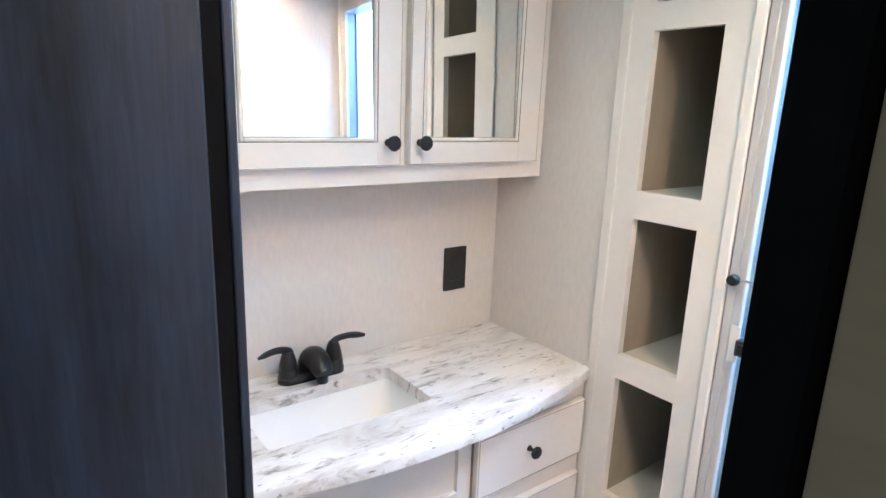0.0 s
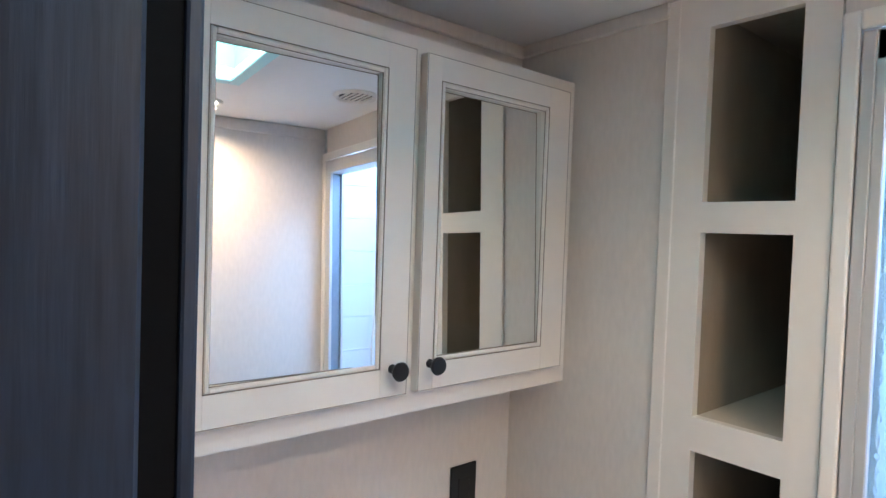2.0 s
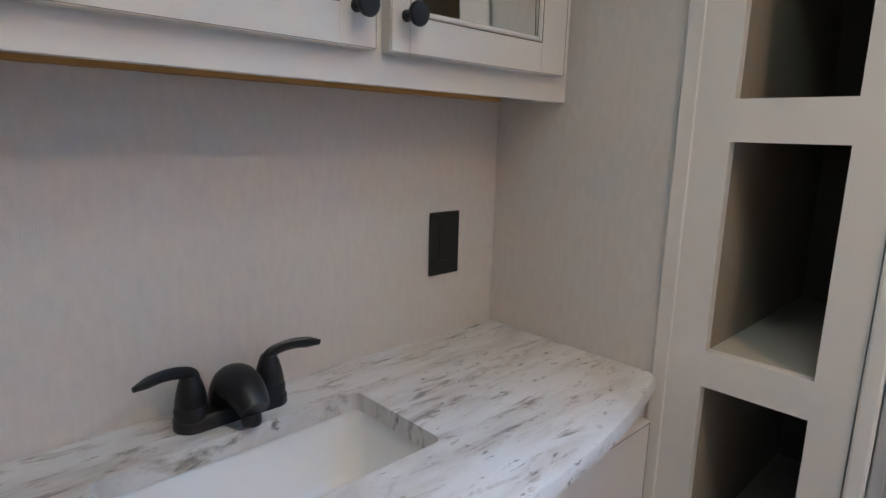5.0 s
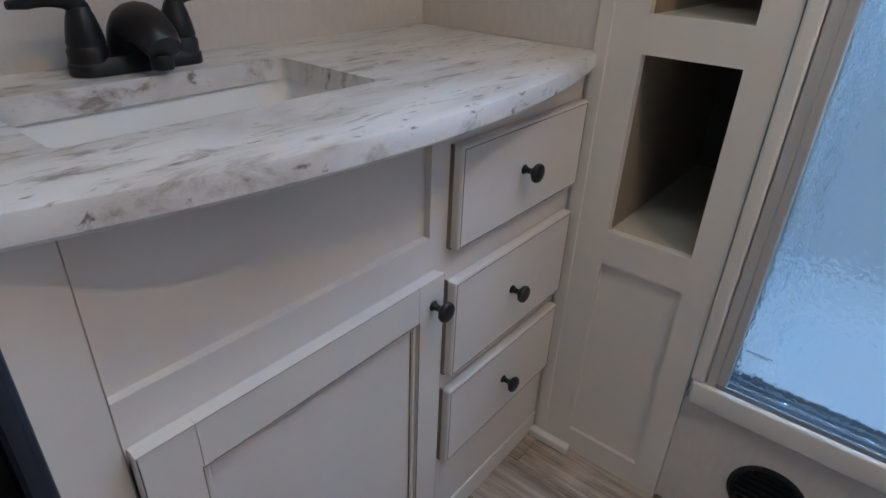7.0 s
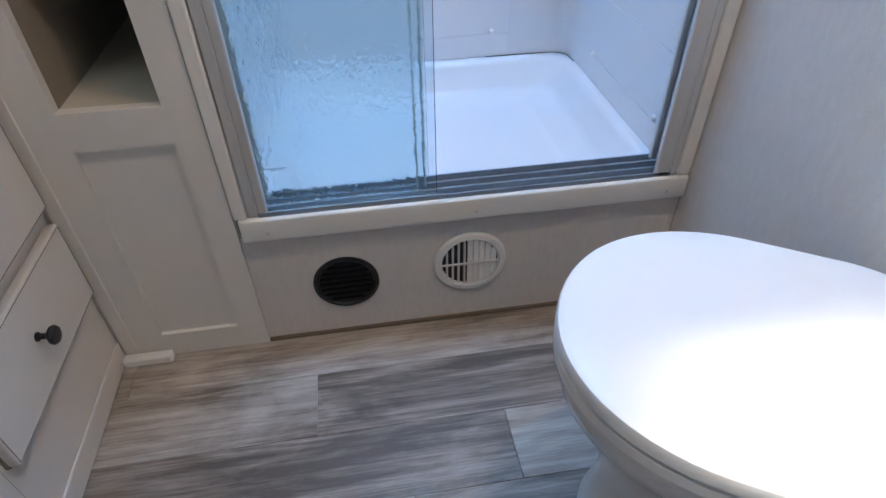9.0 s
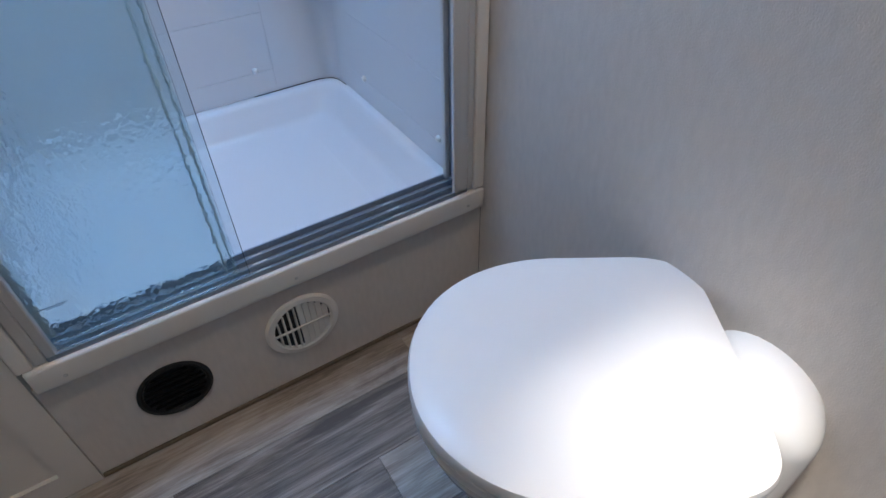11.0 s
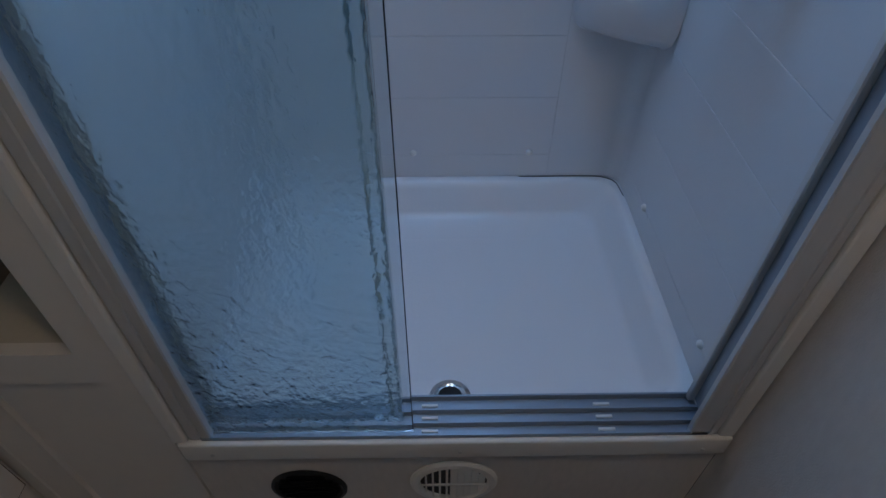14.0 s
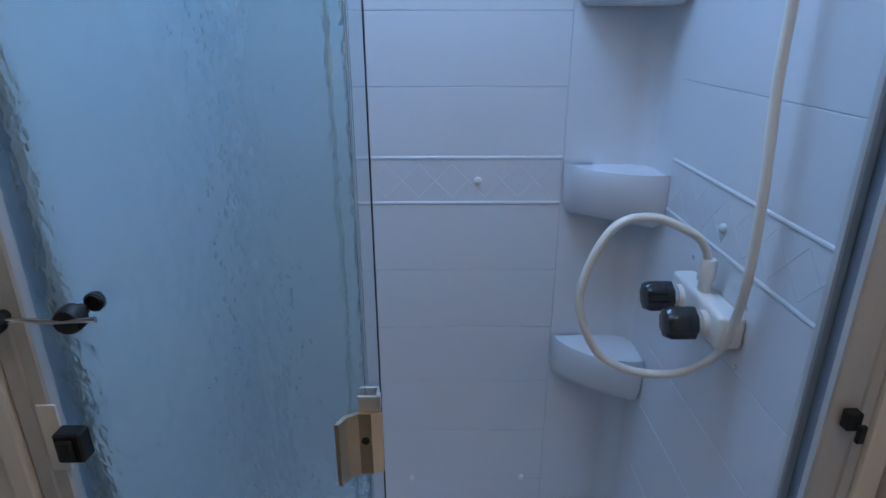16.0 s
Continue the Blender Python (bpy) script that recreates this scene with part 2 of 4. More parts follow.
def boxes(rows, bevel=0.0):
    bm = bmesh.new()
    for r in rows:
        box(*r, bevel=bevel, bm=bm)
    return bm


def loft(rings, caps=True, bm=None):
    """Closed rings of equal count joined by quads."""
    bm = bm or bmesh.new()
    rows = [[bm.verts.new(p) for p in ring] for ring in rings]
    k = len(rows[0])
    for a, b in zip(rows, rows[1:]):
        for i in range(k):
            bm.faces.new((a[i], a[(i + 1) % k], b[(i + 1) % k], b[i]))
    if caps:
        bm.faces.new(rows[0][::-1])
        bm.faces.new(rows[-1])
    return bm


def lathe(profile, m, n=20, bm=None, ring=False):
    """Profile of (radius, height) turned round local z, placed by m."""
    rings = [[m @ Vector((r * math.cos(2 * math.pi * i / n), r * math.sin(2 * math.pi * i / n), h)) for i in range(n)] for r, h in (profile + profile[:1] if ring else profile)]
    return loft(rings, caps=not ring, bm=bm)


def tube(points, radii, n=12, bm=None, flat=1.0):
    """A round bar swept along points; radii one number or one for each point; flat squeezes it in height."""
    pts = [Vector(p) for p in points]
    radii = radii if isinstance(radii, (list, tuple)) else [radii] * len(pts)
    rings = []
    side = None
    for i, p in enumerate(pts):
        d = (pts[min(i + 1, len(pts) - 1)] - pts[max(i - 1, 0)]).normalized()
        if side is None:
            side = d.cross(Vector((0, 0, 1)))
            side = side if side.length > 1e-3 else d.cross(Vector((0, 1, 0)))
        side = (side - d * side.dot(d)).normalized()
        up = side.cross(d).normalized()
        rings.append([p + radii[i] * (math.cos(a) * side + flat * math.sin(a) * up) for a in (2 * math.pi * k / n for k in range(n))])
    return loft(rings, bm=bm)


def smooth_path(points, steps=8):
    """Catmull-Rom through points."""
    p = [Vector(q) for q in points]
    p = [2 * p[0] - p[1]] + p + [2 * p[-1] - p[-2]]
    out = []
    for a, b, c, d in zip(p, p[1:], p[2:], p[3:]):
        for k in range(steps):
            t = k / steps
            out.append(0.5 * (2 * b + (c - a) * t + (2 * a - 5 * b + 4 * c - d) * t * t + (3 * b - a - 3 * c + d) * t ** 3))
    return out + [p[-2]]


def to_minus_y(x, y, z):
    """A frame whose local z points to -y."""
    return Matrix.Translation((x, y, z)) @ Matrix.Rotation(radians(90), 4, "X")


def to_minus_x(x, y, z):
    return Matrix.Translation((x, y, z)) @ Matrix.Rotation(radians(-90), 4, "Y")


def outline(x0, x1, z0, z1, y, w=0.0013, d=0.0005):
    """A thin rectangular line lying proud on a face that looks to -y."""
    return boxes([(x0, x1, y - d, y + 0.001, z0, z0 + w), (x0, x1, y - d, y + 0.001, z1 - w, z1), (x0, x0 + w, y - d, y + 0.001, z0 + w, z1 - w), (x1 - w, x1, y - d, y + 0.001, z0 + w, z1 - w)])


def rounded_rect(x0, x1, y0, y1, z, r, k=6):
    out = []
    for cx, cy, a0 in ((x1 - r, y1 - r, 0), (x0 + r, y1 - r, 90), (x0 + r, y0 + r, 180), (x1 - r, y0 + r, 270)):
        for i in range(k + 1):
            a = radians(a0 + 90 * i / k)
            out.append((cx + r * math.cos(a), cy + r * math.sin(a), z))
    return out


CEILZ, SOUTH, WEST = 2.085, -1.53, -0.925
HDR = 1.955
SHB, SHR, SHL = 0.668, -1.505, -0.70   # shower back, right and left faces

# ---- setting ----
solid("wall_north", box(-0.985, 0.05, 0, 0.05, 0, CEILZ), WALL, "beige linen-textured wallpaper wall behind the vanity", "wall", "structure")
solid("wall_side", box(0, 0.05, -0.384, 0, 0, CEILZ), WALL, "beige linen-textured wallpaper wall beside the vanity", "wall", "structure")
solid("wall_south", box(-0.985, 0.0, SOUTH - 0.05, SOUTH, 0, CEILZ), WALL, "beige linen-textured wallpaper wall behind the toilet", "wall", "structure")
solid("wall_west", boxes([(-0.965, WEST, -0.563, 0, 0, CEILZ), (-0.985, WEST, SOUTH, -1.184, 0, CEILZ), (-0.965, WEST, -1.184, -0.563, 2.0, CEILZ)]), WALL,
      "wallpapered entry wall with an open doorway", "wall", "structure")
solid("ceiling", boxes([(-2.4, -0.86, -2.4, 0.35, CEILZ, CEILZ + 0.03), (-0.86, -0.50, -2.4, -1.03, CEILZ, CEILZ + 0.03), (-0.86, -0.50, -0.67, 0.35, CEILZ, CEILZ + 0.03),
                        (-0.50, 0.12, -2.4, 0.35, CEILZ, CEILZ + 0.03), (0.12, 0.54, -2.4, -1.31, CEILZ, CEILZ + 0.03), (0.12, 0.54, -0.89, 0.35, CEILZ, CEILZ + 0.03), (0.54, 0.75, -2.4, 0.35, CEILZ, CEILZ + 0.03)]),
      CEIL, "white panel ceiling with a roof hatch and skylight", "ceiling", "structure")
floor_ob = solid("floor", box(-2.4, 0.75, -2.4, 0.35, -0.03, -0.004), SUBFLOOR, "grey washed wood-look plank floor", "floor", "structure")
# hall outside the doorway, added unseen; its window gap is made up
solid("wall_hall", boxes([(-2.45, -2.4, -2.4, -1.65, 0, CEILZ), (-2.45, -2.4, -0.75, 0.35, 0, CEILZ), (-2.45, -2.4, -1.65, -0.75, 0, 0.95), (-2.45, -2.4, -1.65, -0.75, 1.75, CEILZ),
                          (-2.4, -0.985, -2.45, -2.4, 0, CEILZ), (-2.4, -0.93, 0.35, 0.40, 0, CEILZ), (-1.02, -0.985, -2.4, -1.58, 0, CEILZ), (-0.970, -0.930, 0.05, 0.35, 0, CEILZ)]),
      HALLWALL, "added tan hall walls closing the space outside the bathroom", "wall", "structure")
solid("wall_hall_face", box(-0.995, -0.987, -1.58, -1.196, 0, CEILZ), HALLWALL, "tan wood-look panel beside the doorway", "wall", "structure")
# cove trim
solid("trim_cove", boxes([(-0.915, -0.002, -0.012, -0.001, CEILZ - 0.03, CEILZ - 0.001), (-0.012, -0.001, -0.383, -0.013, CEILZ - 0.03, CEILZ - 0.001), (-0.915, -0.02, SOUTH + 0.001, SOUTH + 0.012, CEILZ - 0.045, CEILZ - 0.001)], 0.003),
      WALL, "narrow wallpapered cove strip under the ceiling", "trim", "structure")
solid("trim_corner", box(-0.007, -0.001, -0.405, -0.378, 0.0, CEILZ - 0.002, 0.002), WHITE, "off-white batten covering the wall joint", "trim", "structure")
# door lining and dark casing
casing = thing("doorway_casing", (WEST, -0.9, 0), "near-black stained doorway casing around the entry", "door frame", kind="structure")
part("jamb", box(-0.954, -0.921, -0.571, -0.561, 0, 1.998), FLATBLACK, casing)
part("jamb", box(-0.990, -0.921, -1.186, -1.181, 0, 1.998), FLATBLACK, casing)
part("casing_strip", box(-0.9235, -0.911, -0.574, -0.535, 0, 2.0, 0.003, 2), NAVY, casing)
part("casing_strip", box(-0.9235, -0.917, -1.215, -1.183, 0, 2.0, 0.003, 2), NAVY, casing)
part("casing_strip", box(-1.002, -0.9905, -1.1955, -1.181, 0, 2.0, 0.003, 2), FLATBLACK, casing)
sdoor = thing("entry_door", (-1.0, -0.6, 0), "dark navy-stained wooden door swung open into the hall", "door")
part("panel", box(-1.54, -0.956, -0.62, -0.588, 0.012, 2.0, 0.003), NAVY, sdoor)

# ---- vanity ----
van = thing("vanity_cabinet", (-0.45, -0.2, 0), "off-white bathroom vanity cabinet with three drawers", "cabinet")
FY = -0.37
part("face_frame", boxes([(-0.914, -0.828, FY, FY + 0.018, 0.0, 0.8295), (-0.405, -0.355, FY, FY + 0.018, 0.0, 0.8295), (-0.022, -0.001, FY, FY + 0.018, 0.0, 0.8295),
                          (-0.828, -0.405, FY, FY + 0.018, 0.79, 0.8295), (-0.828, -0.405, FY, FY + 0.018, 0.585, 0.657), (-0.828, -0.405, FY, FY + 0.018, 0.0, 0.10),
                          (-0.355, -0.022, FY, FY + 0.018, 0.775, 0.8295), (-0.355, -0.022, FY, FY + 0.018, 0.565, 0.635), (-0.355, -0.022, FY, FY + 0.018, 0.36, 0.405), (-0.355, -0.022, FY, FY + 0.018, 0.0, 0.212)]), WHITE, van)
part("false_panel", box(-0.83, -0.403, FY + 0.011, FY + 0.016, 0.65, 0.80), WHITE, van)
part("seam", box(-0.8294, -0.8282, FY - 0.0006, FY + 0.001, 0.10, 0.8295), mat("seam_shadow_filler", (0.35, 0.31, 0.27), 0.8), van)
part("carcass", boxes([(-0.914, -0.90, FY + 0.02, -0.002, 0.02, 0.70), (-0.9, -0.002, -0.012, -0.002, 0.02, 0.70), (-0.9, -0.002, FY + 0.02, -0.012, 0.03, 0.045)]), WHITE, van)
part("base_rail", box(-0.914, -0.004, FY - 0.005, FY - 0.0005, 0.002, 0.055, 0.0015), WHITE, van)


def knob(x, y, z, parent, s=1.0, way=to_minus_y):
    prof = [(0.0075, 0), (0.0075, 0.002), (0.0048, 0.005), (0.0045, 0.013), (0.009, 0.017), (0.0145, 0.021), (0.0155, 0.025), (0.0135, 0.0285), (0.006, 0.030)]
    return part("knob", lathe([(r * s, h * s) for r, h in prof], way(x, y, z), 20), BLACK, parent, "matt black round knob", True)


for z0, z1, kx in ((0.628, 0.782, -0.207), (0.398, 0.575, -0.204), (0.204, 0.366, -0.200)):
    dr = part("drawer_front", box(-0.366, -0.014, FY - 0.02, FY - 0.001, z0, z1, 0.004, 2), WHITE, van)
    part("glaze_line", outline(-0.362, -0.018, z0 + 0.004, z1 - 0.004, FY - 0.02), GLAZE, dr, "brown glaze line round the front")
    knob(kx, FY - 0.02, (z0 + z1) / 2 + 0.004, dr)
    part("contact_line", boxes([(-0.368, -0.3662, FY - 0.006, FY - 0.0004, z0, z1), (-0.366, -0.014, FY - 0.006, FY - 0.0004, z0 - 0.002, z0 - 0.0002)]), GLAZE, dr, "thin brown line along the drawer's left and lower edges")
vd = part("door", box(-0.826, -0.394, FY - 0.010, FY - 0.001, 0.091, 0.604), WHITE, van)
for bx in ((-0.827, -0.77, 0.09, 0.605), (-0.446, -0.393, 0.09, 0.605)):
    part("stile", box(bx[0], bx[1], FY - 0.020, FY - 0.0105, bx[2], bx[3], 0.0006), WHITE, vd)
for bx in ((-0.7698, -0.4462, 0.545, 0.605), (-0.7698, -0.4462, 0.09, 0.15)):
    part("rail", box(bx[0], bx[1], FY - 0.020, FY - 0.0105, bx[2], bx[3], 0.0006), WHITE, vd)
for bx in ((-0.769, -0.763, 0.151, 0.544), (-0.453, -0.447, 0.151, 0.544), (-0.763, -0.453, 0.538, 0.544), (-0.763, -0.453, 0.151, 0.157)):
    part("bead", box(bx[0], bx[1], FY - 0.016, FY - 0.0105, bx[2], bx[3], 0.0015), WHITE, vd)
part("glaze_line", outline(-0.772, -0.4445, 0.148, 0.5475, FY - 0.02), GLAZE, vd, "brown glaze line round the panel")
part("glaze_line", outline(-0.7635, -0.4525, 0.1565, 0.5385, FY - 0.0105, 0.0016, 0.001), GLAZE, vd, "brown glaze line inside the bead")
part("glaze_line", outline(-0.8265, -0.3935, 0.0905, 0.6045, FY - 0.0195, 0.001), GLAZE, vd)
knob(-0.417, FY - 0.02, 0.563, vd)
solid("trim_block", box(-0.03, -0.009, -0.472, -0.377, 0.0005, 0.022, 0.003), TRIM, "pale corner block where vanity meets linen cabinet", "trim", "structure")


def counter_front(x):
    s = (x + 0.455) / 0.455
    return -0.385 - 0.071 * (1 - s * s)


def countertop():
    bm = bmesh.new()
    zt, zb, r = 0.86, 0.831, 0.009
    xs = [-0.913 + 0.911 * i / 40 for i in range(41)]
    outer = [(x, counter_front(x)) for x in xs] + [(-0.002, -0.002), (-0.913, -0.002)]
    hole = [(p[0], p[1]) for p in rounded_rect(SX0, SX1, SY0, SY1, 0, 0.012, 4)]

    def ring(pts, z):
        vs = [bm.verts.new((x, y, z)) for x, y in pts]
        return vs, [bm.edges.new((vs[i], vs[(i + 1) % len(vs)])) for i in range(len(vs))]

    def inset(d):
        return [(min(max(x, -0.913), -0.002), min(y + d, -0.002)) if i < 41 else (x, y) for i, (x, y) in enumerate(outer)]

    rings = [ring(inset(d), z) for d, z in ((r, zt), (r * 0.3, zt - r * 0.3), (0, zt - r), (0, zb + r * 0.5), (r * 0.5, zb))]
    h_top, h_bot = ring(hole, zt), ring(hole, zb)
    bmesh.ops.triangle_fill(bm, use_beauty=True, edges=rings[0][1] + h_top[1])
    bmesh.ops.triangle_fill(bm, use_beauty=True, edges=rings[-1][1] + h_bot[1])
    for (a, _), (b, _) in list(zip(rings, rings[1:])) + [(h_top, h_bot)]:
        for i in range(len(a)):
            j = (i + 1) % len(a)
            bm.faces.new((a[i], a[j], b[j], b[i]))
    return bm


SX0, SX1, SY0, SY1 = -0.795, -0.428, -0.302, -0.111
solid("countertop", countertop(), MARBLE, "bow-fronted grey and white marble-look countertop on vanity", "countertop", smooth=True)
sink = thing("sink", (-0.61, -0.2, 0.72), "white rectangular undermount sink set into the countertop", "sink")
part("basin", loft([rounded_rect(SX0 - 0.012, SX1 + 0.012, SY0 - 0.012, SY1 + 0.012, 0.8305, 0.02), rounded_rect(SX0 - 0.004, SX1 + 0.004, SY0 - 0.004, SY1 + 0.004, 0.8305, 0.018), rounded_rect(SX0 - 0.001, SX1 + 0.001, SY0 - 0.001, SY1 + 0.001, 0.81, 0.018),
                    rounded_rect(SX0 + 0.012, SX1 - 0.012, SY0 + 0.012, SY1 - 0.012, 0.745, 0.03), rounded_rect(SX0 + 0.03, SX1 - 0.03, SY0 + 0.03, SY1 - 0.03, 0.728, 0.03), rounded_rect(SX0 + 0.15, SX1 - 0.15, SY0 + 0.075, SY1 - 0.075, 0.724, 0.015)], caps=False), CERAMIC, sink, smooth=True)
part("drain", lathe([(0.022, 0), (0.022, 0.003), (0.016, 0.004), (0.015, 0.002)], Matrix.Translation((-0.61, -0.205, 0.7235))), BLACK, sink, smooth=True)

# ---- faucet ----
fau = thing("faucet", (-0.602, -0.06, 0.86), "matt black two-handle bathroom faucet on the countertop", "faucet")
part("base", loft([rounded_rect(-0.682, -0.522, -0.082, -0.034, 0.8605, 0.023), rounded_rect(-0.682, -0.522, -0.082, -0.034, 0.873, 0.023), rounded_rect(-0.676, -0.528, -0.077, -0.039, 0.880, 0.019)]), BLACK, fau, smooth=True)
for sx, hx in ((-1, -0.658), (1, -0.546)):
    hd = part("handle", lathe([(0.0225, 0.868), (0.0225, 0.888), (0.020, 0.893), (0.021, 0.896), (0.0185, 0.910), (0.0150, 0.924), (0.011, 0.934)], Matrix.Translation((hx, -0.058, 0)), 20), BLACK, fau, smooth=True)
    part("lever", tube(smooth_path([(hx, -0.058, 0.918), (hx + sx * 0.001, -0.060, 0.933), (hx + sx * 0.012, -0.062, 0.941), (hx + sx * 0.034, -0.067, 0.945), (hx + sx * 0.056, -0.073, 0.944), (hx + sx * 0.074, -0.077, 0.941)], 5),
                       [0.0145 - 0.005 * min(i / 10, 1) if i < 21 else 0.0095 - 0.0010 * (i - 20) for i in range(26)], 14, flat=0.55), BLACK, hd, smooth=True)
part("spout", tube(smooth_path([(-0.602, -0.050, 0.868), (-0.602, -0.054, 0.895), (-0.602, -0.068, 0.912), (-0.602, -0.090, 0.913), (-0.602, -0.112, 0.903), (-0.602, -0.128, 0.892)], 5),
                   [0.030 - 0.010 * (i / 25) ** 3 for i in range(26)], 16, flat=0.85), BLACK, fau, smooth=True)
part("aerator", lathe([(0.012, 0), (0.013, 0.002), (0.013, 0.012), (0.011, 0.016)], Matrix.Translation((-0.602, -0.116, 0.868))), BLACK, fau, smooth=True)

outlet = thing("wall_outlet", (-0.147, 0, 1.045), "black rectangular outlet plate on the wallpaper", "outlet")
part("plate", box(-0.185, -0.109, -0.007, -0.0005, 0.984, 1.107, 0.0025, 2), BLACKP, outlet)
part("socket", box(-0.164, -0.130, -0.0085, -0.0065, 1.012, 1.079, 0.001), BLACKP, outlet)

# ---- mirror cabinet ----
mc = thing("mirror_cabinet", (-0.45, -0.08, 1.315), "off-white wall cabinet with two mirrored doors", "cabinet")
CF = -0.16
part("face_frame", boxes([(-0.914, -0.815, CF, CF + 0.018, 1.315, 1.972), (-0.46, -0.41, CF, CF + 0.018, 1.315, 1.972), (-0.055, -0.001, CF, CF + 0.018, 1.315, 1.972), (-0.815, -0.46, CF, CF + 0.018, 1.315, 1.375), (-0.41, -0.055, CF, CF + 0.018, 1.315, 1.375),
                          (-0.815, -0.46, CF, CF + 0.018, 1.925, 1.972), (-0.41, -0.055, CF, CF + 0.018, 1.925, 1.972)]), WHITE, mc)
part("body", boxes([(-0.913, -0.90, CF + 0.019, -0.001, 1.317, 1.968), (-0.015, -0.002, CF + 0.019, -0.001, 1.317, 1.968), (-0.9, -0.015, CF + 0.019, -0.001, 1.348, 1.360), (-0.9, -0.015, CF + 0.019, -0.001, 1.955, 1.968), (-0.9, -0.015, -0.012, -0.001, 1.36, 1.955)]), WHITE, mc)
part("batten", box(-0.898, -0.016, -0.02, -0.001, 1.319, 1.3475), RAW, mc, "raw orange-brown wood batten under the cabinet")
part("flush_pull", loft([[(-0.847 + a * math.cos(t), yy, 1.457 + b * math.sin(t)) for t in (2 * math.pi * i / 28 for i in range(28))] for a, b, yy in ((0.011, 0.037, CF - 0.0005), (0.011, 0.037, CF - 0.003), (0.009, 0.034, CF - 0.005), (0.007, 0.031, CF - 0.003))]), BLACK, mc, "black oval flush pull", True)
for x0, x1, kx in ((-0.832, -0.446, -0.478), (-0.424, -0.038, -0.398)):
    a0, a1 = (x0 + 0.046, x1 - 0.056) if x0 < -0.5 else (x0 + 0.033, x1 - 0.066)
    yf, yb = CF - 0.021, CF - 0.0015
    d = part("door", boxes([(x0, a0, yf, yb, 1.356, 1.943), (a1, x1, yf, yb, 1.356, 1.943), (a0, a1, yf, yb, 1.356, 1.405), (a0, a1, yf, yb, 1.90, 1.943)], 0.0006), WHITE, mc)
    for bx in ((a0 + 0.0014, a0 + 0.009, yf - 0.001, yb, 1.4064, 1.8986), (a1 - 0.009, a1 - 0.0014, yf - 0.001, yb, 1.4064, 1.8986), (a0 + 0.009, a1 - 0.009, yf - 0.001, yb, 1.4064, 1.414), (a0 + 0.009, a1 - 0.009, yf - 0.001, yb, 1.891, 1.8986)):
        part("bead", box(*bx, 0.002), WHITE, d)
    pane = box((a0 - a1) / 2 + 0.004, (a1 - a0) / 2 - 0.004, -0.0015, 0.0015, -0.2435, 0.2435)
    lean = Matrix.Rotation(radians(-1.9 if x0 < -0.5 else 0.0), 4, "Z") @ Matrix.Rotation(radians(-1.2), 4, "X")
    bmesh.ops.transform(pane, matrix=Matrix.Translation(((a0 + a1) / 2, yf + 0.0125, 1.6525)) @ lean, verts=pane.verts[:])
    part("mirror", pane, MIRROR, d, "clear silvered mirror pane")
    part("glaze_line", outline(a0, a1, 1.405, 1.90, yf, 0.0014), GLAZE, d, "brown glaze line round the mirror")
    part("glaze_line", outline(a0 + 0.0088, a1 - 0.0088, 1.4138, 1.8912, yf + 0.0035, 0.0012), GLAZE, d)
    part("glaze_line", outline(x0 + 0.0012, x1 - 0.0012, 1.3572, 1.9418, yf, 0.0009), GLAZE, d)
    knob(kx, yf, 1.404, d, 1.05)

# ---- linen cabinet in the side wall ----
lin = thing("linen_cabinet", (0.2, -0.53, 0), "tall off-white built-in linen cabinet with open cubbies", "cabinet")
LY0, LY1, OY0, OY1 = -0.666, -0.386, -0.614, -0.461
opens = [(0.552, 0.866), (0.925, 1.253), (1.315, 1.651), (1.706, 2.02)]
rows = [(-0.005, 0.014, LY0, OY0, 0.0, CEILZ - 0.001), (-0.005, 0.014, OY1, LY1, 0.0, CEILZ - 0.001)]
edges_z = [0.0, 0.06, 0.487] + [z for o in opens for z in o] + [CEILZ - 0.001]
for z0, z1 in zip(edges_z[::2], edges_z[1::2]):
    rows.append((-0.005, 0.014, OY0, OY1, z0, z1))
part("face_frame", boxes(rows), WHITE, lin)
part("lower_panel", box(0.004, 0.010, OY0 - 0.001, OY1 + 0.001, 0.058, 0.489), WHITE, lin)
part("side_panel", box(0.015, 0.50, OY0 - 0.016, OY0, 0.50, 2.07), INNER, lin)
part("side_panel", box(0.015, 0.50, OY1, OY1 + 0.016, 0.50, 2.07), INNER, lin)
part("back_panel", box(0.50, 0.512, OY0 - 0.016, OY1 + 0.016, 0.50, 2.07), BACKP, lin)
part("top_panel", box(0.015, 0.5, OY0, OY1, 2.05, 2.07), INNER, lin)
for z0, _ in opens:
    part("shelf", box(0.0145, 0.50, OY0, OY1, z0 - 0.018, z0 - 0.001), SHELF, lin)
    # extra darker strip paints the shade under each shelf
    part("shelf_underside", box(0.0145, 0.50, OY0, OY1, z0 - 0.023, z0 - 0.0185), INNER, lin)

# ---- shower ----
solid("shower_wall_front", boxes([(0.0, 0.05, -1.505, -0.668, HDR + 0.032, CEILZ)]), WALL, "wallpapered strip above the shower door", "wall", "structure")
kick = solid("kick_panel", box(0.0, 0.02, SOUTH + 0.001, LY0 - 0.001, 0.0005, 0.28), WALL, "beige panel under the shower sill", "trim", "structure")
solid("trim_base_strip", box(-0.006, -0.0005, SOUTH + 0.002, LY0 - 0.002, 0.0005, 0.012, 0.002), mat("brown_seam_strip", (0.20, 0.15, 0.10), 0.7, vary=0.3), "thin brown strip at the foot of kick panel", "trim", "structure")
sill = thing("shower_sill", (0, -1.1, 0.28), "rounded white plastic sill along the shower opening", "sill", kind="structure")
